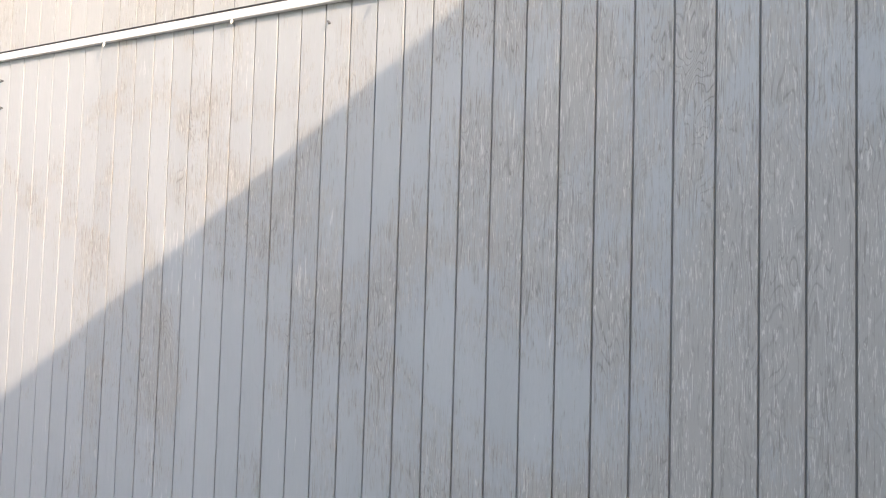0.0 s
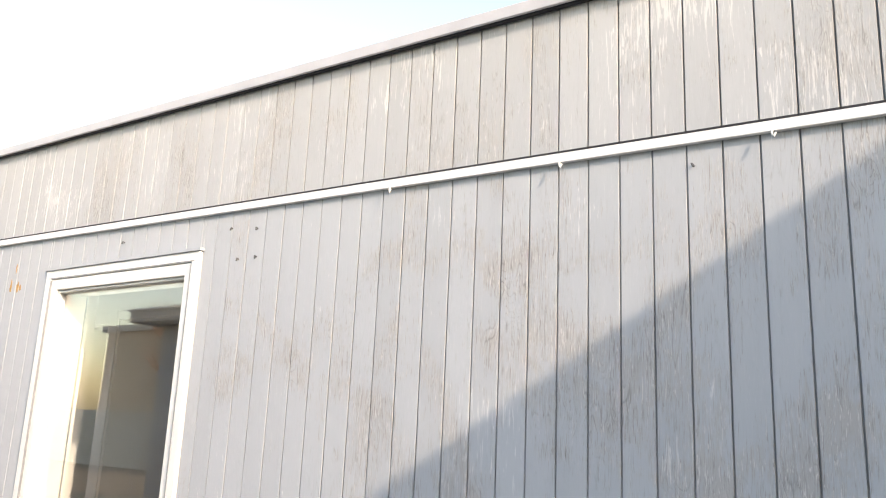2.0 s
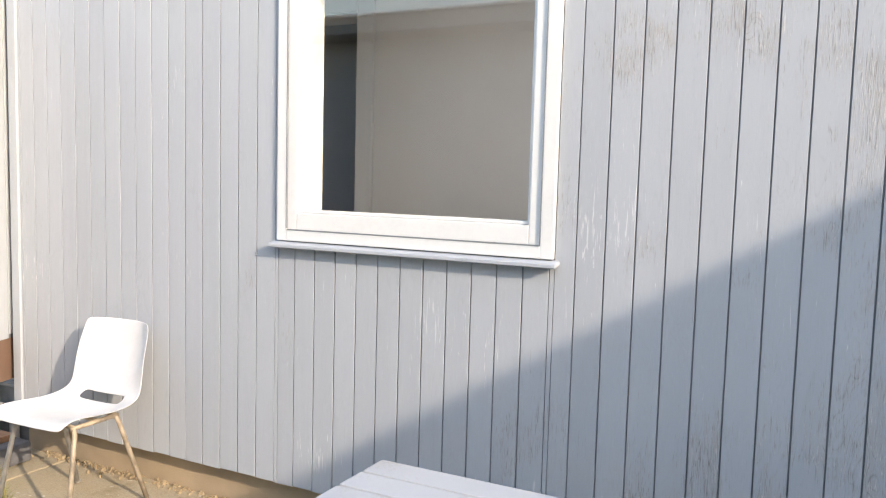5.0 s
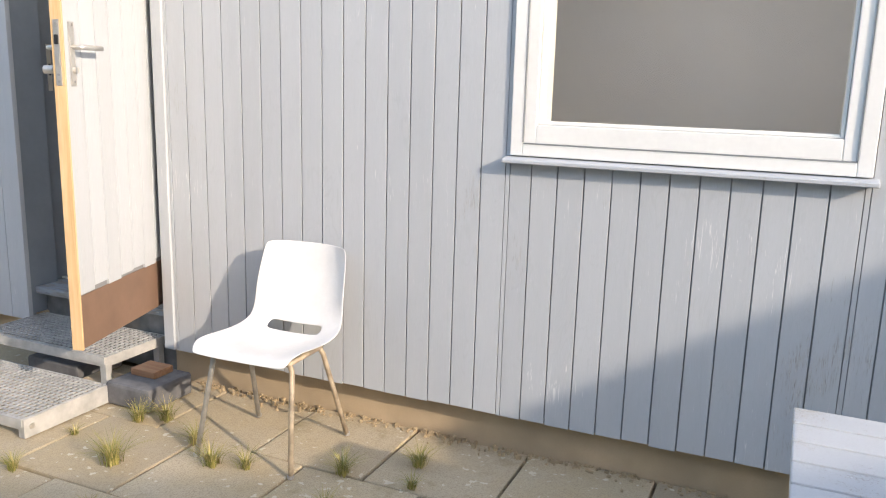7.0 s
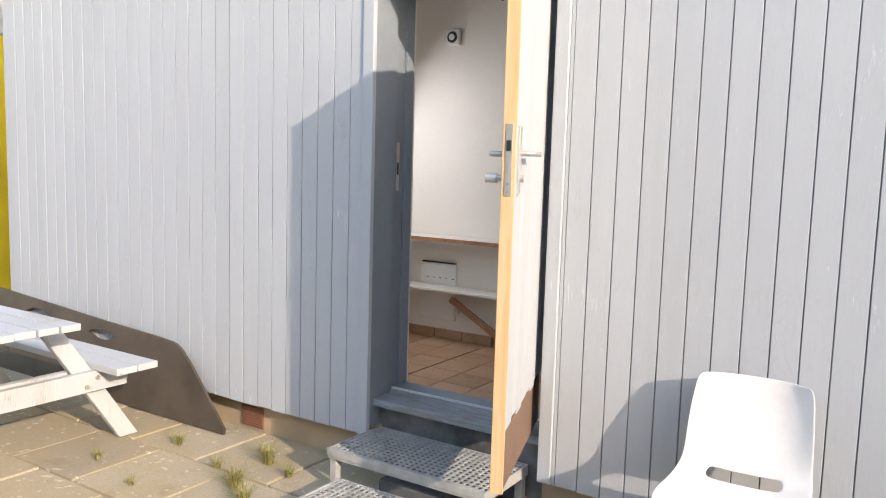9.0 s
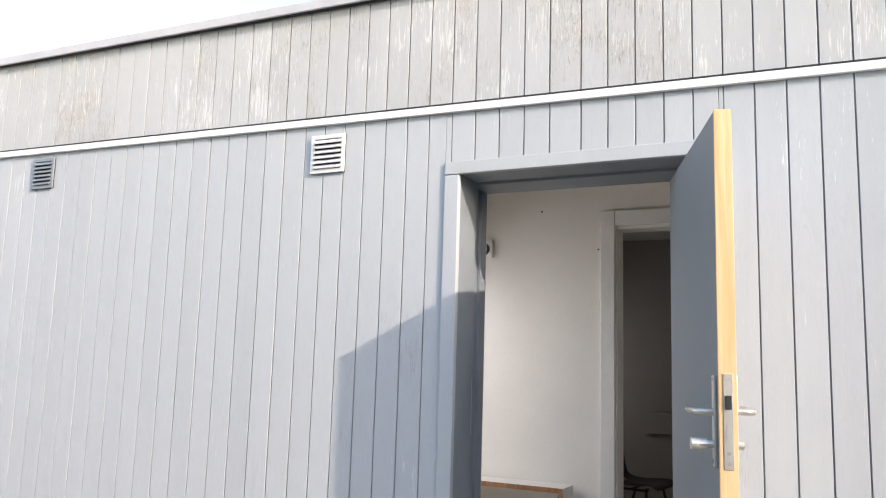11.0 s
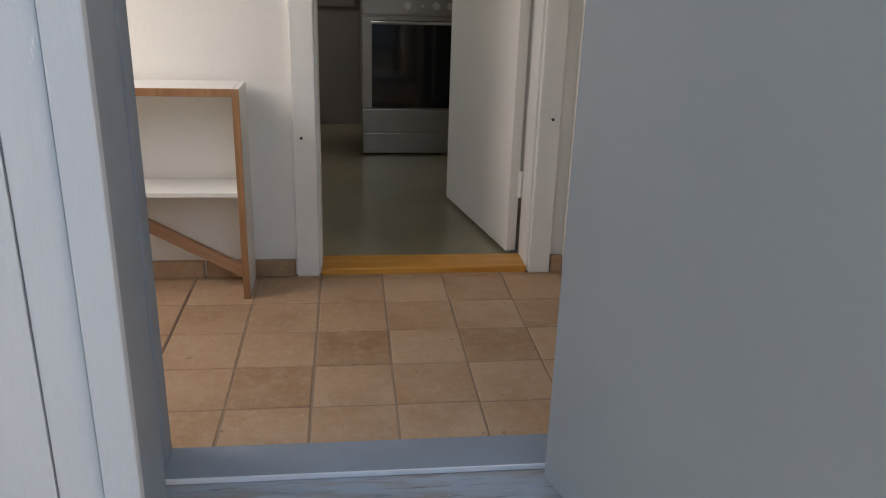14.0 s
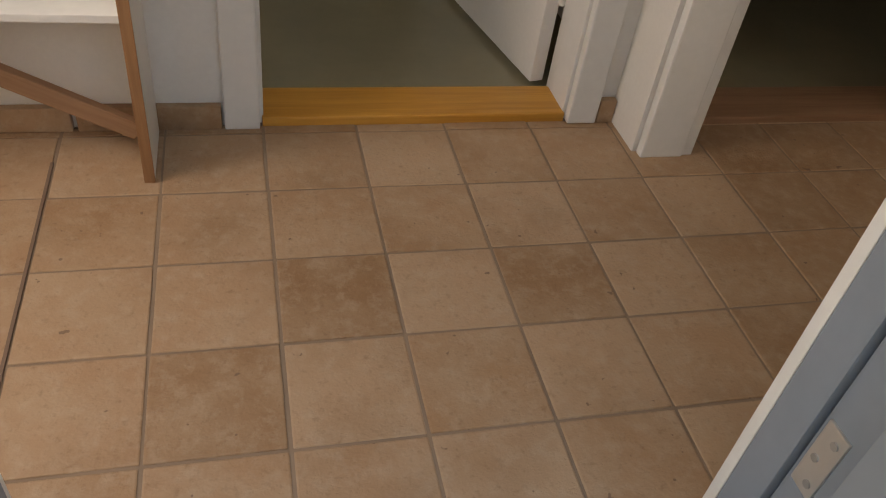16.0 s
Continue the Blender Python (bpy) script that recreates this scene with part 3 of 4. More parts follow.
def ring(name, a, b, y0, y1, mat, label=""):
    """Four bars between the outer rectangle a and the inner rectangle b (x0, z0, x1, z1)."""
    part(name, box_bm(a[0], y0, a[1], b[0], y1, a[3], 0.004), mat, win, label)
    part(name, box_bm(b[2], y0, a[1], a[2], y1, a[3], 0.004), mat, win, label)
    part(name, box_bm(b[0], y0, b[3], b[2], y1, a[3], 0.004), mat, win, label)
    part(name, box_bm(b[0], y0, a[1], b[2], y1, b[1], 0.004), mat, win, label)


ring("casing", (x0, z0, x1, z1), (x0 + 0.048, z0 + 0.045, x1 - 0.048, z1 - 0.045), 2.240, 2.29, M_WHITE)
ring("sash", (x0 + 0.050, z0 + 0.047, x1 - 0.050, z1 - 0.047), (-4.140, 1.315, -3.135, 2.325), 2.246, 2.31, M_WHITE)
ring("glazing_bead", (-4.139, 1.316, -3.136, 2.324), (-4.128, 1.328, -3.148, 2.312), 2.26, 2.305, M_WHITE)
for jx0, jz0, jx1, jz1 in ((x0 + 0.0475, z0 + 0.05, x0 + 0.0505, z1 - 0.05), (x1 - 0.0505, z0 + 0.05, x1 - 0.0475, z1 - 0.05), (x0 + 0.051, z0 + 0.0435, x1 - 0.051, z0 + 0.0475)):
    part("sash_joint", box_bm(jx0, 2.2385, jz0, jx1, 2.2475, jz1), M_GROOVE, win)
part("dark_joint", box_bm(x0 + 0.03, 2.239, z1 - 0.042, x1 - 0.03, 2.2405, z1 - 0.039), M_GROOVE, win)
pane = part("pane", box_bm(-4.129, 2.286, 1.327, -3.147, 2.290, 2.313), M_GLASS, win, "clear window glass")
pane.visible_shadow = False
inner_pane = part("pane", box_bm(-4.129, 2.299, 1.327, -3.147, 2.303, 2.313), M_GLASS, win, "clear window glass")
inner_pane.visible_shadow = False
for a, b in (((-4.180, 2.312, 1.25), (-4.136, 2.42, 2.37)), ((-3.146, 2.312, 1.25), (-3.10, 2.42, 2.37)), ((-4.135, 2.312, 2.318), (-3.147, 2.42, 2.365)), ((-4.135, 2.312, 1.25), (-3.147, 2.53, 1.308))):
    part("reveal", box_bm(*a, *b, 0.002), M_REVEAL, win)
part("sill", prism_bm([(2.207, 1.172), (2.207, 1.188), (2.30, 1.205), (2.30, 1.185)], "x", x0 - 0.02, x1 + 0.02, 0.003), M_BOARD, win, "weathered grey sloping sill")
part("head_strip", box_bm(x0 - 0.01, 2.232, z1 + 0.001, x1 + 0.01, 2.27, z1 + 0.014), M_BOARD, win)

# ---- outside: distance ----
# Unseen block; its outline is set by the shadow wanted on boards and paving.
shade = tagged(thing("shadow_block", "unseen block shaped to cast the slanting wall shadow", "building"), kind="structure")
part("wall", prism_bm([(1.54, 2.21), (4.085, -1.38), (1.485, -2.80), (3.1, -8.0), (14.0, -8.0), (14.0, 2.21)], "z", -0.1, 3.57), M_TAN, shade)
part("roof", prism_bm([(1.49, 2.22), (4.02, -1.367), (1.42, -2.77), (3.0, -8.1), (14.1, -8.1), (14.1, 2.22)], "z", 3.57, 3.65), M_ROOF, shade)

opp = tagged(thing("opposite_cabin", "dark blue-grey boarded cabin with deep eaves", "building"), kind="structure")
part("wall", box_bm(-12.4, -9.0, -0.1, -0.8, -4.3, 3.3), M_OPPOSITE, opp)
part("fascia", box_bm(-12.75, -9.2, 3.32, -0.6, -3.85, 3.52, 0.01), M_GROOVE, opp, "dark blue-grey fascia")
part("roof", box_bm(-12.8, -9.25, 3.523, -0.55, -3.8, 3.56, 0.01), M_METAL_TRIM, opp)
part("drip_rail", box_bm(-12.4, -4.34, 2.98, -0.8, -4.302, 3.005), M_METAL_TRIM, opp)
for x in (-11.9, -10.4, -9.2, -8.1):
    part("vent", box_bm(x, -4.33, 2.78, x + 0.17, -4.302, 2.93, 0.004), M_WHITE, opp, "small white wall vent")
structure("yard_wall", box_bm(-40, -13.2, -0.1, -13, -13.0, 1.9), M_CONCRETE, "low mossy concrete yard wall", "wall")
far = tagged(thing("distant_building", "tan rendered distant flat-roofed building", "building"), kind="structure")
part("wall", box_bm(-48, -34, -0.1, -30, -26, 7.0), M_TAN, far)
part("roof", box_bm(-48.3, -34.3, 7.0, -29.7, -25.7, 7.4), M_CONCRETE, far)



def bare_tree(label, x, y, h, seed):
    """A leafless tree: tapered trunk, limbs and many twigs."""
    tr = thing("tree", label, "tree", pose(x, y, 0), "trees behind the yard")
    r = random.Random(seed)
    part("trunk", tube_bm([(0, 0, -0.1), (0.1, 0.05, h * 0.3), (0.0, 0.1, h * 0.55), (0.1, 0, h * 0.9)], h * 0.018, 8), M_BATTEN, tr)
    limbs, twigs = bmesh.new(), bmesh.new()
    for k in range(26):
        z, a_ = h * r.uniform(0.3, 0.85), r.uniform(0, math.tau)
        ln = h * r.uniform(0.2, 0.4)
        tip = Vector((math.cos(a_) * ln * 0.8, math.sin(a_) * ln * 0.8, z + ln * 0.7))
        base = Vector((0.05, 0.05, z))
        tube_bm([base, base.lerp(tip, 0.5) + Vector((0, 0, -0.1)), tip], h * 0.006, 5, limbs)
        for _ in range(14):
            p = base.lerp(tip, r.uniform(0.35, 1.0))
            q = p + Vector((r.uniform(-1, 1), r.uniform(-1, 1), r.uniform(0.1, 1.1))) * h * 0.11
            tube_bm([p, q], h * 0.0022, 3, twigs)
    part("limbs", limbs, M_BATTEN, tr)
    part("crown", twigs, M_BATTEN, tr, "bare brown twigs")


for x, y, h, sd in ((-26, -19, 6.0, 1), (-30, -21, 6.8, 2), (-22.5, -18, 5.2, 3), (-35, -22, 7.0, 4)):
    bare_tree("bare brown tree behind the yard wall", x, y, h, sd)

cont = thing("shipping_container", "yellow steel container with pale mossy top beam", "container", kind="structure")
part("body", box_bm(-17.5, 2.9, 0.15, -11.62, 5.3, 2.46, 0.01), M_YELLOW, cont)
part("corner_post", box_bm(-11.64, 2.86, 0.0, -11.46, 3.04, 2.46, 0.012), M_YELLOW, cont)
part("top_beam", box_bm(-17.5, 2.84, 2.464, -11.44, 5.3, 2.80, 0.015), M_CONCRETE, cont, "pale mossy top beam")
part("rail", box_bm(-17.5, 2.868, 1.02, -11.645, 2.898, 1.06, 0.006), M_YELLOW, cont)
for k in range(18):
    part("rib", box_bm(-11.9 - 0.3 * k, 2.872, 0.2, -11.78 - 0.3 * k, 2.899, 1.0, 0.01), M_YELLOW, cont)
    part("rib", box_bm(-11.9 - 0.3 * k, 2.872, 1.08, -11.78 - 0.3 * k, 2.899, 2.44, 0.01), M_YELLOW, cont)


# ---- things outside ----
def grate_bm(x0, y0, x1, y1, z, step, bar):
    """An open grid of bars."""
    bm = bmesh.new()
    k = 0
    x = x0 + step / 2
    while x < x1:
        box_bm(x - bar / 2, y0, z - 0.006, x + bar / 2, y1, z, bm=bm)
        x += step
    y = y0 + step / 2
    while y < y1:
        box_bm(x0, y - bar / 2, z - 0.005, x1, y + bar / 2, z - 0.001, bm=bm)
        y += step
    return bm


def grate_step(label, x0, y0, x1, y1, z, legs):
    st = thing("grating_step", label, "step", group="entrance steps")
    part("grating", grate_bm(x0 + 0.008, y0 + 0.008, x1 - 0.008, y1 - 0.008, z, 0.030, 0.009), M_GALV, st, "open steel grating")
    for a in ((x0, y0, x1, y0 + 0.008), (x0, y1 - 0.008, x1, y1), (x0, y0 + 0.008, x0 + 0.008, y1 - 0.008), (x1 - 0.008, y0 + 0.008, x1, y1 - 0.008)):
        part("edge_bar", box_bm(a[0], a[1], z - 0.045, a[2], a[3], z + 0.003, 0.001), M_GALV, st)
    part("nosing_angle", box_bm(x0, y0 - 0.006, z - 0.03, x1, y0 - 0.001, z + 0.004), M_GALV, st)
    for lx, ly in legs:
        part("leg", box_bm(lx - 0.018, ly - 0.018, 0.0, lx + 0.018, ly + 0.018, z - 0.04, 0.003), M_GALV, st)
    return st


grate_step("galvanised open grating upper step below the sill", -6.87, 1.965, -6.035, 2.345, 0.19, [(-6.845, 1.99), (-6.06, 1.99), (-6.845, 2.32), (-6.06, 2.32)])
low = grate_step("galvanised open grating lower step on paving", -6.765, 1.49, -5.985, 1.925, 0.085, [(-6.745, 1.515), (-6.005, 1.515), (-6.745, 1.90), (-6.005, 1.90)])
part("side_plate", box_bm(-5.984, 1.49, 0.005, -5.978, 1.925, 0.085), M_GALV, low)
part("side_plate", box_bm(-6.772, 1.49, 0.005, -6.766, 1.925, 0.085), M_GALV, low)
part("bolt", disc_bm((-5.975, 1.525, 0.05), (1, 0, 0), 0.012, 0.008, 8), M_STEEL, low)

blk = tagged(part("concrete_block", box_bm(-5.99, 1.915, 0.0, -5.735, 2.19, 0.105, 0.016), M_BLOCK), "dark weathered concrete block beside the steps", "block")
off = tagged(part("wood_offcut", box_bm(-5.95, 2.03, 0.106, -5.81, 2.15, 0.138, 0.004), M_BATTEN), "brown timber offcut lying on concrete block", "offcut")
under = tagged(part("concrete_block", box_bm(-6.62, 2.02, 0.0, -6.28, 2.30, 0.09, 0.016), M_BLOCK), "dark concrete slab under the upper step", "block")
tagged(part("rubble_stone", box_bm(-6.24, 2.0, 0.0, -6.10, 2.14, 0.05, 0.02), M_PLINTH), "pale broken stone under the step", "stone")


def shell_chair(label, m, mat, frame_mat, rust_mat, group=""):
    """A moulded shell chair on four thin tube legs. Local: front towards -y, ground at z=0."""
    ch = thing("shell_chair", label, "chair", m, group)
    rows = [(-0.235, 0.425), (-0.225, 0.437), (-0.19, 0.444), (-0.10, 0.437), (0.0, 0.427), (0.08, 0.427), (0.135, 0.438), (0.175, 0.462), (0.205, 0.52), (0.235, 0.60), (0.27, 0.69), (0.295, 0.765), (0.30, 0.785)]
    half = [0.20, 0.212, 0.222, 0.228, 0.228, 0.226, 0.222, 0.216, 0.212, 0.210, 0.204, 0.196, 0.182]
    cols = 14
    bm = bmesh.new()
    grid = []
    for (y, z), h in zip(rows, half):
        line = []
        for c in range(cols + 1):
            u = -1 + 2 * c / cols
            lift = abs(u) ** 3
            back = max(0, min(1, (z - 0.44) / 0.2))
            line.append(bm.verts.new((u * h, y - lift * 0.055 * back, z + lift * 0.028 * (1 - back) * (1 if y > -0.2 else 0.2))))
        grid.append(line)
    for r in range(len(rows) - 1):
        for c in range(cols):
            if r == 6 and 3 <= c <= 10:
                continue
            bm.faces.new((grid[r][c], grid[r][c + 1], grid[r + 1][c + 1], grid[r + 1][c]))
    bmesh.ops.recalc_face_normals(bm, faces=bm.faces)
    shell = part("shell", bm, mat, ch, "chalky white moulded plastic shell", True)
    md = shell.modifiers.new("thick", "SOLIDIFY")
    md.thickness, md.offset = 0.006, 0.0
    sm = shell.modifiers.new("smooth", "SUBSURF")
    sm.levels = sm.render_levels = 2
    for sx in (-1, 1):
        for foot, top in (((sx * 0.215, -0.215, 0.0), (sx * 0.175, -0.135, 0.415)), ((sx * 0.22, 0.205, 0.0), (sx * 0.175, 0.075, 0.415))):
            f, t = Vector(foot), Vector(top)
            part("leg", tube_bm([f, f.lerp(t, 0.93), t + Vector((-sx * 0.012, 0, 0.002)), t + Vector((-sx * 0.06, 0, 0.004))], 0.0105, 10), frame_mat if sx < 0 else rust_mat, ch, "thin steel tube leg", True)
            part("foot_cap", disc_bm((f.x, f.y, 0.006), (0, 0, 1), 0.0125, 0.012, 10), M_TUBE, ch)
        part("seat_rail", tube_bm([(sx * 0.165, -0.15, 0.414), (sx * 0.165, 0.09, 0.414)], 0.010, 10), rust_mat if sx > 0 else frame_mat, ch, "", True)
    part("cross_bar", tube_bm([(-0.165, 0.0, 0.410), (0.165, 0.0, 0.410)], 0.008, 8), rust_mat, ch)
    return ch


shell_chair("white plastic shell chair on rusty legs by the wall", pose(-5.075, 1.92, 0, 0, 0, 2), M_PLASTIC, M_TUBE, M_RUST)


def picnic_table(label, m, end=-0.02):
    """A slatted table with two benches on crossed legs. Local: length along -x from the end at x=0, middle at y=0."""
    t = thing("picnic_table", label, "picnic table", m, "picnic tables")
    L = 1.75
    for k in range(6):
        y = -0.31 + k * 0.1035
        part("top_slat", box_bm(-L, y, 0.69, 0.006 * (k % 3), y + 0.0955, 0.722, 0.004), M_SLAT, t)
    for s in (-1, 1):
        for k in range(2):
            y = s * (0.60 + 0.122 * k) - 0.0585
            part("bench_slat", box_bm(-L + end, y, 0.405, -0.07, y + 0.117, 0.44, 0.005), M_SLAT, t)
    for x in (-0.33, -L + 0.28):
        for s in (-1, 1):
            a, b = (s * 0.30, 0.688), (s * 0.76, 0.0)
            w = 0.055
            part("leg", prism_bm([(a[0] - w, a[1]), (a[0] + w, a[1]), (b[0] + w, b[1]), (b[0] - w, b[1])], "x", x, x + 0.04, 0.003), M_SLAT, t)
        beam = part("cross_beam", box_bm(x - 0.045, -0.79, 0.30, x - 0.003, 0.79, 0.404, 0.004), M_SLAT, t)
        front = part("cross_beam", box_bm(x + 0.043, -0.72, 0.30, x + 0.083, 0.72, 0.404, 0.004), M_SLAT, t)
        part("top_batten", box_bm(x - 0.045, -0.33, 0.61, x - 0.003, 0.33, 0.689, 0.004), M_SLAT, t)
        for s in (-1, 1):
            for dy, dz in ((-0.03, 0.33), (0.03, 0.37), (0.16, 0.36)):
                part("bolt", disc_bm((x + 0.085, s * 0.52 + s * dy, dz), (1, 0, 0), 0.012, 0.01, 10), M_STEEL, front)
    return t


ptable = picnic_table("weathered pale grey wooden picnic table on paving", pose(-7.89, 1.095, 0))
picnic_table("pale blue-grey wooden picnic table beside cabin wall", pose(-1.455, 1.11, 0), 0.10)


def ply_sheet():
    """A long dark board standing on edge along the wall, with a curved end and two hand holes."""
    top = [(-12.0, 0.62), (-10.9, 0.57), (-10.1, 0.535), (-9.5, 0.50), (-8.9, 0.465), (-8.45, 0.445), (-8.25, 0.43), (-8.20, 0.405), (-8.1, 0.33), (-7.78, 0.03)]
    bm = bmesh.new()
    holes = ((-9.66, 0.42), (-8.94, 0.38))
    cols = [-12.0 + 0.04 * k for k in range(106)] + [-7.78]

    def top_at(x):
        for (a, za), (b, zb) in zip(top, top[1:]):
            if a <= x <= b:
                return za + (zb - za) * (x - a) / (b - a)
        return top[-1][1]

    def hole_at(x):
        for c, z in holes:
            u = (x - c) / 0.11
            if abs(u) < 0.999:
                h = 0.032 * math.sqrt(1 - u * u)
                return z - h, z + h
        return None
    for a, b in zip(cols, cols[1:]):
        ta, tb = top_at(a), top_at(b)
        ha, hb = hole_at(a), hole_at(b)
        if ha or hb:
            ma = [h for h in holes if abs(a - h[0]) < 0.13 or abs(b - h[0]) < 0.13][0][1]
            ha, hb = ha or (ma, ma), hb or (ma, ma)
            spans = [((0.0, ha[0]), (0.0, hb[0])), ((ha[1], ta), (hb[1], tb))]
        else:
            spans = [((0.0, ta), (0.0, tb))]
        for (a0, a1), (b0, b1) in spans:
            vs = [bm.verts.new((x, 2.16 + 0.07 * z / 0.5, z)) for x, z in ((a, a0), (b, b0), (b, b1), (a, a1))]
            bm.faces.new(vs)
    bmesh.ops.remove_doubles(bm, verts=bm.verts, dist=0.0005)
    bmesh.ops.recalc_face_normals(bm, faces=bm.faces)
    ob = part("plywood_sheet", bm, M_PLY)
    md = ob.modifiers.new("thick", "SOLIDIFY")
    md.thickness, md.offset = 0.018, 0
    return tagged(ob, "long dark curved board with hand holes along the wall", "board")


ply_sheet()


def louvre_vent(label, x, z, w, h, mat):
    v = thing("wall_vent", label, "vent", group="wall vents")
    part("backing", box_bm(x, FACE - 0.006, z, x + w, FACE - 0.002, z + h), M_DARK, v)
    for a in ((x, z, x + 0.018, z + h), (x + w - 0.018, z, x + w, z + h), (x + 0.018, z, x + w - 0.018, z + 0.018), (x + 0.018, z + h - 0.018, x + w - 0.018, z + h)):
        part("frame", box_bm(a[0], FACE - 0.014, a[1], a[2], FACE - 0.0065, a[3], 0.002), mat, v)
    n = 6
    for k in range(n):
        c = z + 0.018 + (k + 0.5) * (h - 0.036) / n
        part("slat", prism_bm([(FACE - 0.007, c + 0.009), (FACE - 0.022, c - 0.007), (FACE - 0.020, c - 0.010), (FACE - 0.0065, c + 0.006)], "x", x + 0.018, x + w - 0.018), mat, v)


louvre_vent("grey painted louvred vent on the cabin wall", -9.40, 2.50, 0.165, 0.165, M_FRAME)
louvre_vent("pale grey louvred vent beside the entrance", -7.585, 2.445, 0.175, 0.17, M_METAL_TRIM)
louvre_vent("white plastic louvred vent high on the wall", -5.342, 2.395, 0.19, 0.19, M_WHITE)
ab = thing("air_brick", "rusty brown air grille in the foundation", "grille")
part("backing", box_bm(-7.825, 2.328, 0.01, -7.655, 2.334, 0.125), M_TERRA, ab)
for k in range(8):
    part("slat", box_bm(-7.82, 2.322, 0.018 + 0.0135 * k, -7.66, 2.3275, 0.024 + 0.0135 * k), M_TERRA, ab)

for x, z, tilt in ((-2.809, 2.37, 20), (-2.711, 2.489, 0), (-2.864, 2.505, 30), (-2.704, 2.371, 0), (-0.942, 2.48, -15), (-3.62, 2.52, 40)):
    nail = tagged(part("nail", tube_bm([(0, 0, 0), (0, -0.010, 0.003), (0.004, -0.012, -0.008)], 0.0035, 6), M_BLOCK), "small bent nail sticking out of a board", "nail", group="nails in the wall")
    nail.matrix_basis = pose(x, FACE, z, 0, tilt, 0)
for x in (-2.012, -1.344, -0.722, 0.30):
    hook = tagged(part("hook", tube_bm([(0, 0, 0), (0.0, -0.004, -0.018), (0.006, -0.010, -0.026), (0.010, -0.006, -0.016)], 0.003, 6), M_WHITE), "small white hook under the drip rail", "hook", group="hooks under the rail")
    hook.matrix_basis = pose(x, 2.228, trim_z(x), 0, 0, 0)

rs = random.Random(3)
for x, z, w, h in ((-4.60, 2.375, 0.012, 0.05), (-4.53, 2.37, 0.014, 0.035), (-4.505, 2.365, 0.01, 0.02), (-4.57, 2.47, 0.005, 0.03)):
    ring_pts = [(x + w * math.cos(k * math.tau / 9) * rs.uniform(0.4, 1.1), z + h * math.sin(k * math.tau / 9) * rs.uniform(0.4, 1.1)) for k in range(9)]
    part("rust_stain", prism_bm(ring_pts, "y", FACE - 0.0022, FACE - 0.0006), M_STAIN, bpy.data.objects["wall_south"], "orange rust stain")
part("open_joint", box_bm(-7.042, 2.66, HALL - 0.002, -7.036, 3.60, HALL + 0.0016), M_BROWN, bpy.data.objects["floor_hall_bed"], "dark open joint between tiles")

# ---- things in the hall ----
book = thing("bookcase", "low cream bookcase with raw brown edges by the wall", "bookcase")
part("side_panel", box_bm(-6.847, 3.525, HALL, -6.829, 3.712, 1.02, 0.002), M_CREAM, book)
part("edge_band", box_bm(-6.850, 3.519, HALL, -6.828, 3.5245, 1.022, 0.001), M_EDGE, book, "raw brown chipboard edge")
part("side_panel", box_bm(-7.72, 3.525, HALL, -7.702, 3.712, 1.0, 0.002), M_CREAM, book)
part("top_panel", box_bm(-7.72, 3.53, 1.002, -6.849, 3.712, 1.02, 0.002), M_CREAM, book)
part("edge_band", box_bm(-7.72, 3.519, 0.998, -6.851, 3.5295, 1.022, 0.001), M_EDGE, book, "raw brown chipboard edge")
part("shelf", box_bm(-7.70, 3.54, 0.672, -6.849, 3.712, 0.688, 0.002), M_CREAM, book)
bat = tagged(part("batten", box_bm(-0.24, -0.012, -0.02, 0.24, 0.012, 0.02, 0.003), M_BATTEN), "brown timber batten leaning inside the bookcase", "batten")
bat.matrix_basis = pose(-7.07, 3.63, 0.50, 0, 29, 0)

rad = thing("radiator", "white flat electric radiator on the hall wall", "radiator")
part("panel", box_bm(-7.58, 3.718, 0.45, -7.30, 3.7375, 0.83, 0.006), M_WHITE, rad)
part("top_grille", box_bm(-7.57, 3.715, 0.832, -7.31, 3.736, 0.84), M_BLACK, rad)
part("valve", tube_bm([(-7.30, 3.718, 0.50), (-7.275, 3.708, 0.52), (-7.26, 3.708, 0.52)], 0.010, 10), M_METAL_TRIM, rad, "small pipe valve")
for k in range(5):
    part("slot", box_bm(-7.53 + 0.05 * k, 3.716, 0.73, -7.515 + 0.05 * k, 3.7185, 0.735), M_BLACK, rad)

spk = thing("wall_sensor", "white square fitting with black ring on wall", "fitting")
part("box", box_bm(-7.42, 3.703, 2.26, -7.325, 3.7375, 2.36, 0.006), M_WHITE, spk)
part("ring", disc_bm((-7.372, 3.700, 2.31), (0, 1, 0), 0.036, 0.01, 24), M_BLACK, spk, "black round ring")
part("button", disc_bm((-7.372, 3.693, 2.31), (0, 1, 0), 0.02, 0.008, 20), M_WHITE, spk)
for x, z in ((-7.03, 2.52), (-6.70, 2.29), (-5.79, 0.9), (-6.655, 0.83)):
    tagged(part("screw", disc_bm((x, 3.735 if x < -6.69 else 3.710, z), (0, 1, 0), 0.005, 0.008, 8), M_BLACK), "small dark screw in the painted wall", "screw", group="screws in the hall wall")

# ---- kitchen ----
st = thing("stove", "stainless steel freestanding stove with black oven glass", "stove")
SX0, SX1, SY = -6.42, -5.82, 5.545
part("body", box_bm(SX0, SY, 0.40, SX1, SY + 0.6, 1.24, 0.004), M_STAINLESS, st)
part("hob", box_bm(SX0 - 0.003, SY - 0.015, 1.242, SX1 + 0.003, SY + 0.6, 1.262, 0.004), M_BLACK, st, "black hob plate")
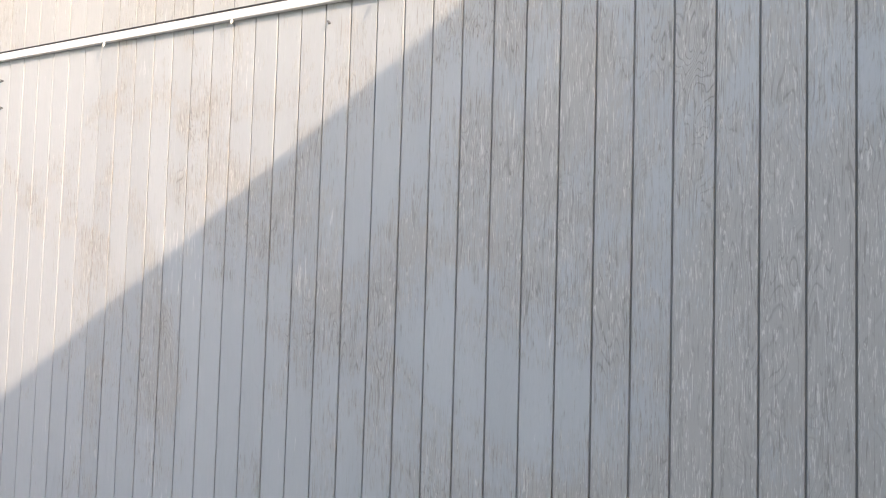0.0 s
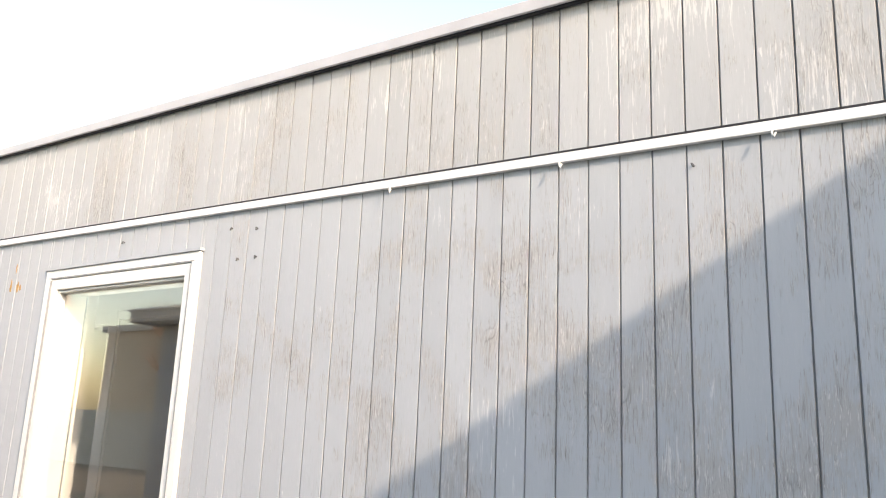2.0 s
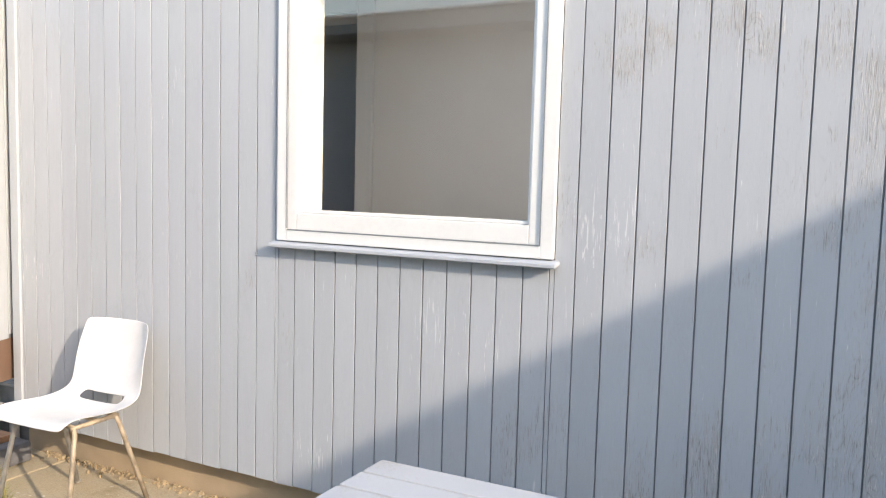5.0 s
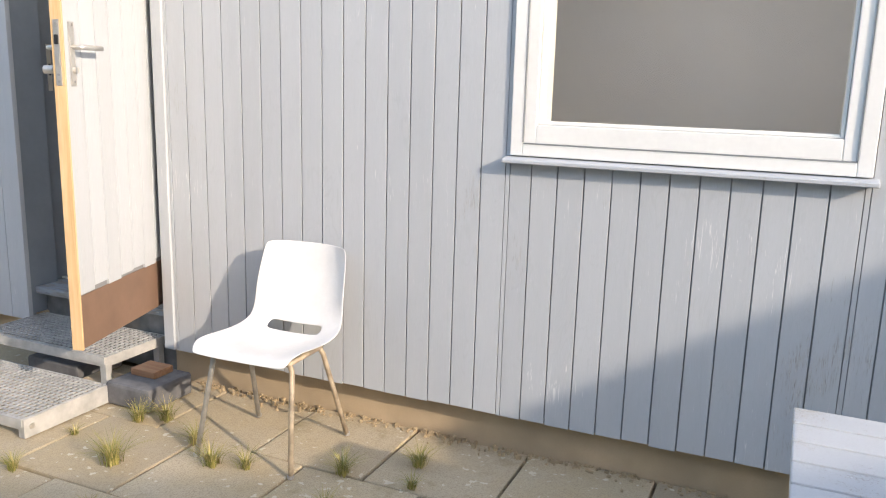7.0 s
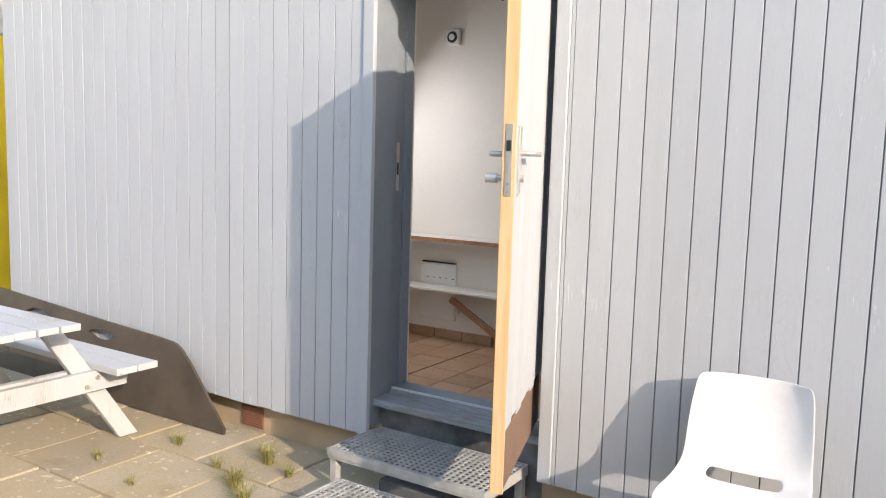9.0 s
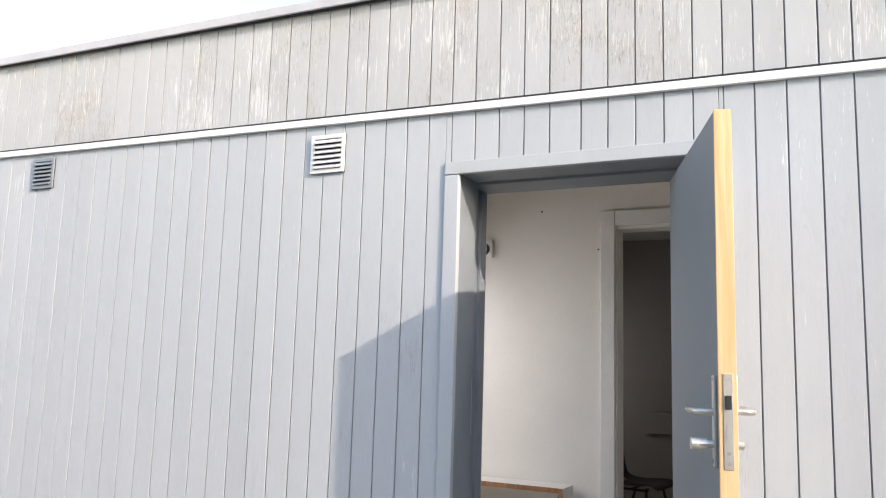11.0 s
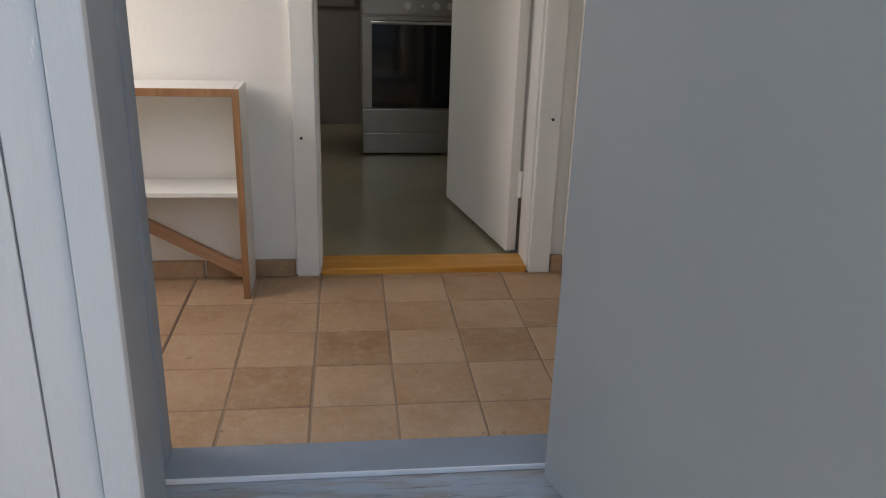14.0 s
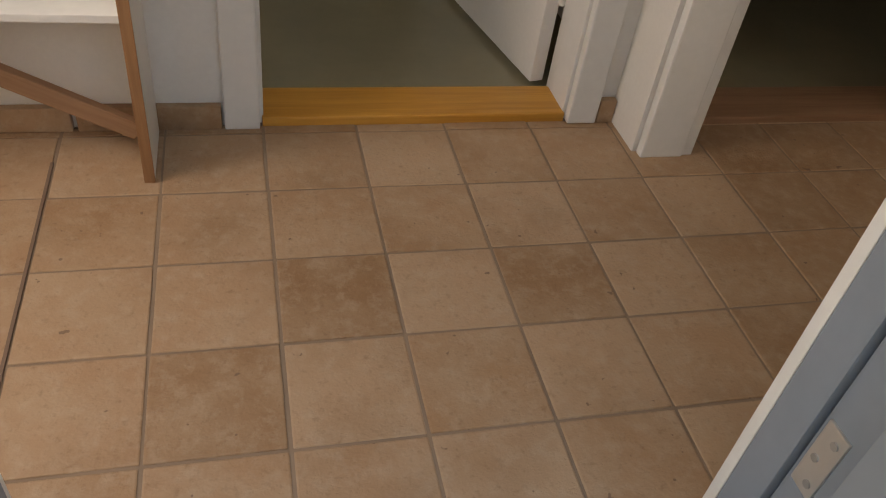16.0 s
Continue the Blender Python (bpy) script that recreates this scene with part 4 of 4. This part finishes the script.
panel = part("control_panel", box_bm(SX0, SY - 0.02, 1.115, SX1, SY - 0.001, 1.24, 0.004), M_STAINLESS, st)
for k, x in enumerate((-6.17, -6.09, -6.015, -5.94, -5.87)):
    part("knob", disc_bm((x, SY - 0.032, 1.165), (0, 1, 0), 0.019 if k != 1 else 0.008, 0.022, 18), M_STEEL, panel, "round control knob")
part("display", box_bm(-6.125, SY - 0.0235, 1.195, -6.05, SY - 0.021, 1.225), M_BLACK, panel, "black display")
odoor = part("oven_door", box_bm(SX0, SY - 0.022, 0.605, SX1, SY - 0.001, 1.105, 0.004), M_STAINLESS, st)
part("oven_glass", box_bm(SX0 + 0.055, SY - 0.027, 0.61, SX1 - 0.01, SY - 0.0225, 1.085, 0.002), M_OVEN, odoor, "black oven glass")
part("handle", tube_bm([(SX0 + 0.05, SY - 0.05, 1.075), (SX1 - 0.05, SY - 0.05, 1.075)], 0.009, 10), M_STEEL, odoor, "steel bar handle", True)
for x in (SX0 + 0.07, SX1 - 0.07):
    part("handle_post", tube_bm([(x, SY - 0.02, 1.075), (x, SY - 0.05, 1.075)], 0.006, 8), M_STEEL, odoor)
part("drawer", box_bm(SX0, SY - 0.02, 0.465, SX1, SY - 0.001, 0.60, 0.004), M_STAINLESS, st)
part("kick_plate", box_bm(SX0 + 0.005, SY - 0.01, 0.345, SX1 - 0.005, SY + 0.03, 0.46, 0.003), M_STAINLESS, st)
for k in range(2):
    part("foot", disc_bm((SX0 + 0.06 + 0.48 * k, SY + 0.1, 0.367), (0, 0, 1), 0.02, 0.066, 10), M_BLACK, st)
shell_chair("black shell chair in the dim kitchen", pose(-6.93, 5.75, 0.335, 0, 0, 80), M_BLACK, M_BLACK, M_BLACK)
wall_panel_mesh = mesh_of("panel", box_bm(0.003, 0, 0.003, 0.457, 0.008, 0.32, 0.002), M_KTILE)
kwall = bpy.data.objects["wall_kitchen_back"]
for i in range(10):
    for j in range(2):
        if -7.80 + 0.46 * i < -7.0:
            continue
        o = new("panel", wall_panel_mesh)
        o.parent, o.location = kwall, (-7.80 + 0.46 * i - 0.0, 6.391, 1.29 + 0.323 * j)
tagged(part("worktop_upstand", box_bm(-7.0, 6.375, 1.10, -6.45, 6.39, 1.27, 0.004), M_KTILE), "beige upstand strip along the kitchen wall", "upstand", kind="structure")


tagged(part("wall_box", box_bm(-5.993, 6.30, 2.626, -5.863, 6.392, 2.746, 0.006), M_BLACK), "small dark fitting high on the kitchen wall", "fitting")


# ---- plants ----
def grass_tuft(x, y, size, blades, label, dry):
    bm = bmesh.new()
    rnd = random.Random(int(abs(x * 1000) + abs(y * 77)))
    for _ in range(blades):
        a, lean = rnd.uniform(0, math.tau), rnd.uniform(0.3, 1.35)
        h = size * rnd.uniform(0.5, 1.1)
        r0 = rnd.uniform(0, size * 0.22)
        ox, oy = r0 * math.cos(a + rnd.uniform(-1, 1)), r0 * math.sin(a + rnd.uniform(-1, 1))
        wx, wy = -math.sin(a) * 0.0019, math.cos(a) * 0.0019
        prev = None
        for k in range(4):
            f = k / 3
            px, py = ox + math.cos(a) * lean * h * f * f * 0.8, oy + math.sin(a) * lean * h * f * f * 0.8
            pz = h * (f - 0.35 * lean * f * f)
            t = 1 - f * 0.9
            cur = (bm.verts.new((px - wx * t, py - wy * t, pz)), bm.verts.new((px + wx * t, py + wy * t, pz)))
            if prev:
                bm.faces.new((prev[0], prev[1], cur[1], cur[0]))
            prev = cur
    ob = tagged(part("grass_tuft", bm, M_GRASS), label, "grass", group="grass tufts in paving joints")
    ob.location = (x, y, 0.0)


G1, G2 = "green and straw grass tuft between paving slabs", "thin dry grass tuft between paving slabs"
for x, y, s, b, l in ((-5.52, 1.50, 0.15, 90, G1), (-5.18, 1.66, 0.13, 60, G2), (-5.05, 1.70, 0.10, 40, G2), (-5.36, 1.78, 0.12, 45, G2), (-4.70, 1.83, 0.11, 70, G1), (-4.47, 2.02, 0.11, 60, G1),
                      (-4.42, 1.85, 0.08, 30, G2), (-4.62, 1.58, 0.09, 40, G1), (-4.25, 1.55, 0.14, 90, G1), (-5.62, 1.90, 0.12, 60, G2), (-5.72, 1.84, 0.11, 60, G1), (-5.85, 1.62, 0.06, 25, G2),
                      (-3.85, 1.75, 0.08, 30, G1), (-3.70, 1.65, 0.09, 30, G2), (-3.55, 1.82, 0.12, 60, G1), (-3.95, 1.50, 0.10, 50, G1), (-5.80, 1.30, 0.09, 40, G1), (-7.30, 2.02, 0.14, 90, G1), (-7.10, 1.95, 0.09, 40, G2), (-7.22, 1.72, 0.14, 90, G1),
                      (-7.45, 1.82, 0.09, 35, G2), (-7.85, 1.92, 0.10, 40, G2), (-7.05, 1.62, 0.12, 70, G1), (-8.0, 1.55, 0.07, 30, G2), (-5.30, 1.20, 0.08, 35, G1), (-4.90, 1.35, 0.07, 30, G2), (-7.6, 1.45, 0.06, 25, G1), (-6.95, 1.45, 0.07, 30, G2)):
    grass_tuft(x, y, s, int(b * 2.0), l, False)
rnd = random.Random(5)
bm = bmesh.new()
for _ in range(1600):
    x = rnd.uniform(-5.8, -3.0)
    y, r = 2.325 - abs(rnd.gauss(0, 0.035)), rnd.uniform(0.002, 0.008)
    box_bm(x - r, y - r, -0.01, x + r * rnd.uniform(0.5, 1.2), y + r, r * rnd.uniform(0.4, 1.3), bm=bm) if rnd.random() < 0.25 else None
tagged(part("soil_crumbs", bm, M_SAND), "sandy soil crumbs along the foot of the wall", "soil", kind="stuff")

# ---- pieces: boards, tiles, paving ----
south = bpy.data.objects["wall_south"]


def board_mesh(name, mat, w):
    """One board, 1 m tall, its face at y=0; the joint edges are chamfered."""
    g, c = 0.0028, 0.0009
    bm = prism_bm([(g, 0.008), (g, c), (g + c, 0.0), (w - g - c, 0.0), (w - g, c), (w - g, 0.008)], "z", 0.0, 1.0)
    return mesh_of(name, bm, mat)


lower_mesh, upper_mesh = board_mesh("board", M_BOARD, PITCH), board_mesh("board", M_UPPER, PITCH)


def seam_row(spans):
    """Board joints: for each stretch (from, to, a joint in it, board width)."""
    out = []
    for lo, hi, anchor, pitch in spans:
        k = math.ceil((lo - anchor) / pitch)
        while anchor + k * pitch < hi:
            out.append(anchor + k * pitch)
            k += 1
    kept = out[:1]
    for v in out[1:]:
        if v - kept[-1] > 0.07:
            kept.append(v)
    return kept


LOWER = [LEFT] + seam_row([(LEFT + 0.05, -7.66, -7.628, 0.109), (-7.66, -6.4, -7.011, 0.1026), (-6.4, -4.40, -4.352, 0.1011), (-4.40, -3.0, -3.056, 0.0997), (-3.0, RIGHT, -2.966, 0.1003)])
UPPER = LOWER
rb = random.Random(11)


def put_board(mesh, x, y, za, zb, sx=1.0):
    o = new("board", mesh)
    o.parent = south
    o.location, o.scale = (x, y + rb.uniform(-0.0008, 0.0008), za), (sx, 1, zb - za)


for xa, xb in zip(UPPER, UPPER[1:]):
    put_board(upper_mesh, xa, FACE - 0.004, trim_z(xa) + 0.017, trim_z(xa) + 0.54, (xb - xa) / PITCH)
for xa, xb in zip(LOWER, LOWER[1:]):
    top = trim_z(xa) + 0.005
    low_z = 0.168 + rb.uniform(-0.003, 0.003)
    spans = [(low_z, top)]
    for hx0, hz0, hx1, hz1 in ((WINDOW[0] - 0.002, WINDOW[1] - 0.01, WINDOW[2] + 0.002, WINDOW[3] + 0.012), (-6.932, 0.0, -5.883, 2.446)):
        if xb > hx0 and xa < hx1:
            if xa < hx0 - 0.012:
                put_board(lower_mesh, xa, FACE, low_z, top, (hx0 - xa) / PITCH)
                if xb - hx0 > 0.012:
                    spans = [(hz1, top)] + ([(low_z, hz0)] if hz0 > low_z else [])
                    xa = hx0
                else:
                    spans = []
            elif xb > hx1 + 0.012:
                put_board(lower_mesh, hx1, FACE, low_z, top, (xb - hx1) / PITCH)
                xb = hx1
                spans = [(hz1, top)] + ([(low_z, hz0)] if hz0 > low_z else [])
            else:
                spans = [(hz1, top)] + ([(low_z, hz0)] if hz0 > low_z else [])
    for a, b in spans:
        put_board(lower_mesh, xa, FACE, a, b, (xb - xa) / PITCH)

bed = bpy.data.objects["floor_hall_bed"]
TP = 0.2185
tile_mesh = mesh_of("tile", box_bm(0.0028, 0.0028, -0.008, TP - 0.0028, TP - 0.0028, 0.0, 0.0035), M_TILE)
for i in range(-7, 18):
    for j in range(-2, 5):
        x, y = -6.598 + i * TP, 2.8235 + j * TP
        wy = 1.0
        if y < 2.62:
            continue_y = 2.627
            wy = (y + TP - continue_y) / TP
            y = continue_y
        if y + TP * wy > 3.728:
            wy = (3.727 - y) / TP
        if wy < 0.05:
            continue
        o = new("tile", tile_mesh)
        o.parent = bed
        o.location, o.scale = (x + rb.uniform(-0.001, 0.001), y, HALL + rb.uniform(-0.0008, 0.0008)), (1, wy, 1)
        o.rotation_euler = (rb.uniform(-0.004, 0.004), rb.uniform(-0.004, 0.004), rb.uniform(-0.004, 0.004))

ground = bpy.data.objects["ground"]
SW, SD = 0.50, 0.50
slab_mesh = mesh_of("slab", box_bm(0.006, 0.006, -0.05, SW - 0.006, SD - 0.006, 0.0, 0.007), M_SLAB)
near_bm = bmesh.new()
for i in range(-30, 16):
    for j in range(-12, 6):
        x, y = i * SW + (SW / 2 if j % 2 else 0) - 4.62, 2.33 - (j + 1) * SD + 0.0
        if y > 2.0 or y < -5.5:
            continue
        if -10.2 < x < -1.2 and y > -1.2:
            o = new("slab", slab_mesh)
            o.parent = ground
            o.matrix_basis = pose(x, y, rb.uniform(-0.006, 0.0), rb.uniform(-0.5, 0.5), rb.uniform(-0.5, 0.5), rb.uniform(-0.3, 0.3))
        else:
            box_bm(x + 0.006, y + 0.006, -0.05, x + SW - 0.006, y + SD - 0.006, rb.uniform(-0.006, 0.0), bm=near_bm)
rest = part("slabs", near_bm, M_SLAB, ground)
rest["kind"] = "stuff"
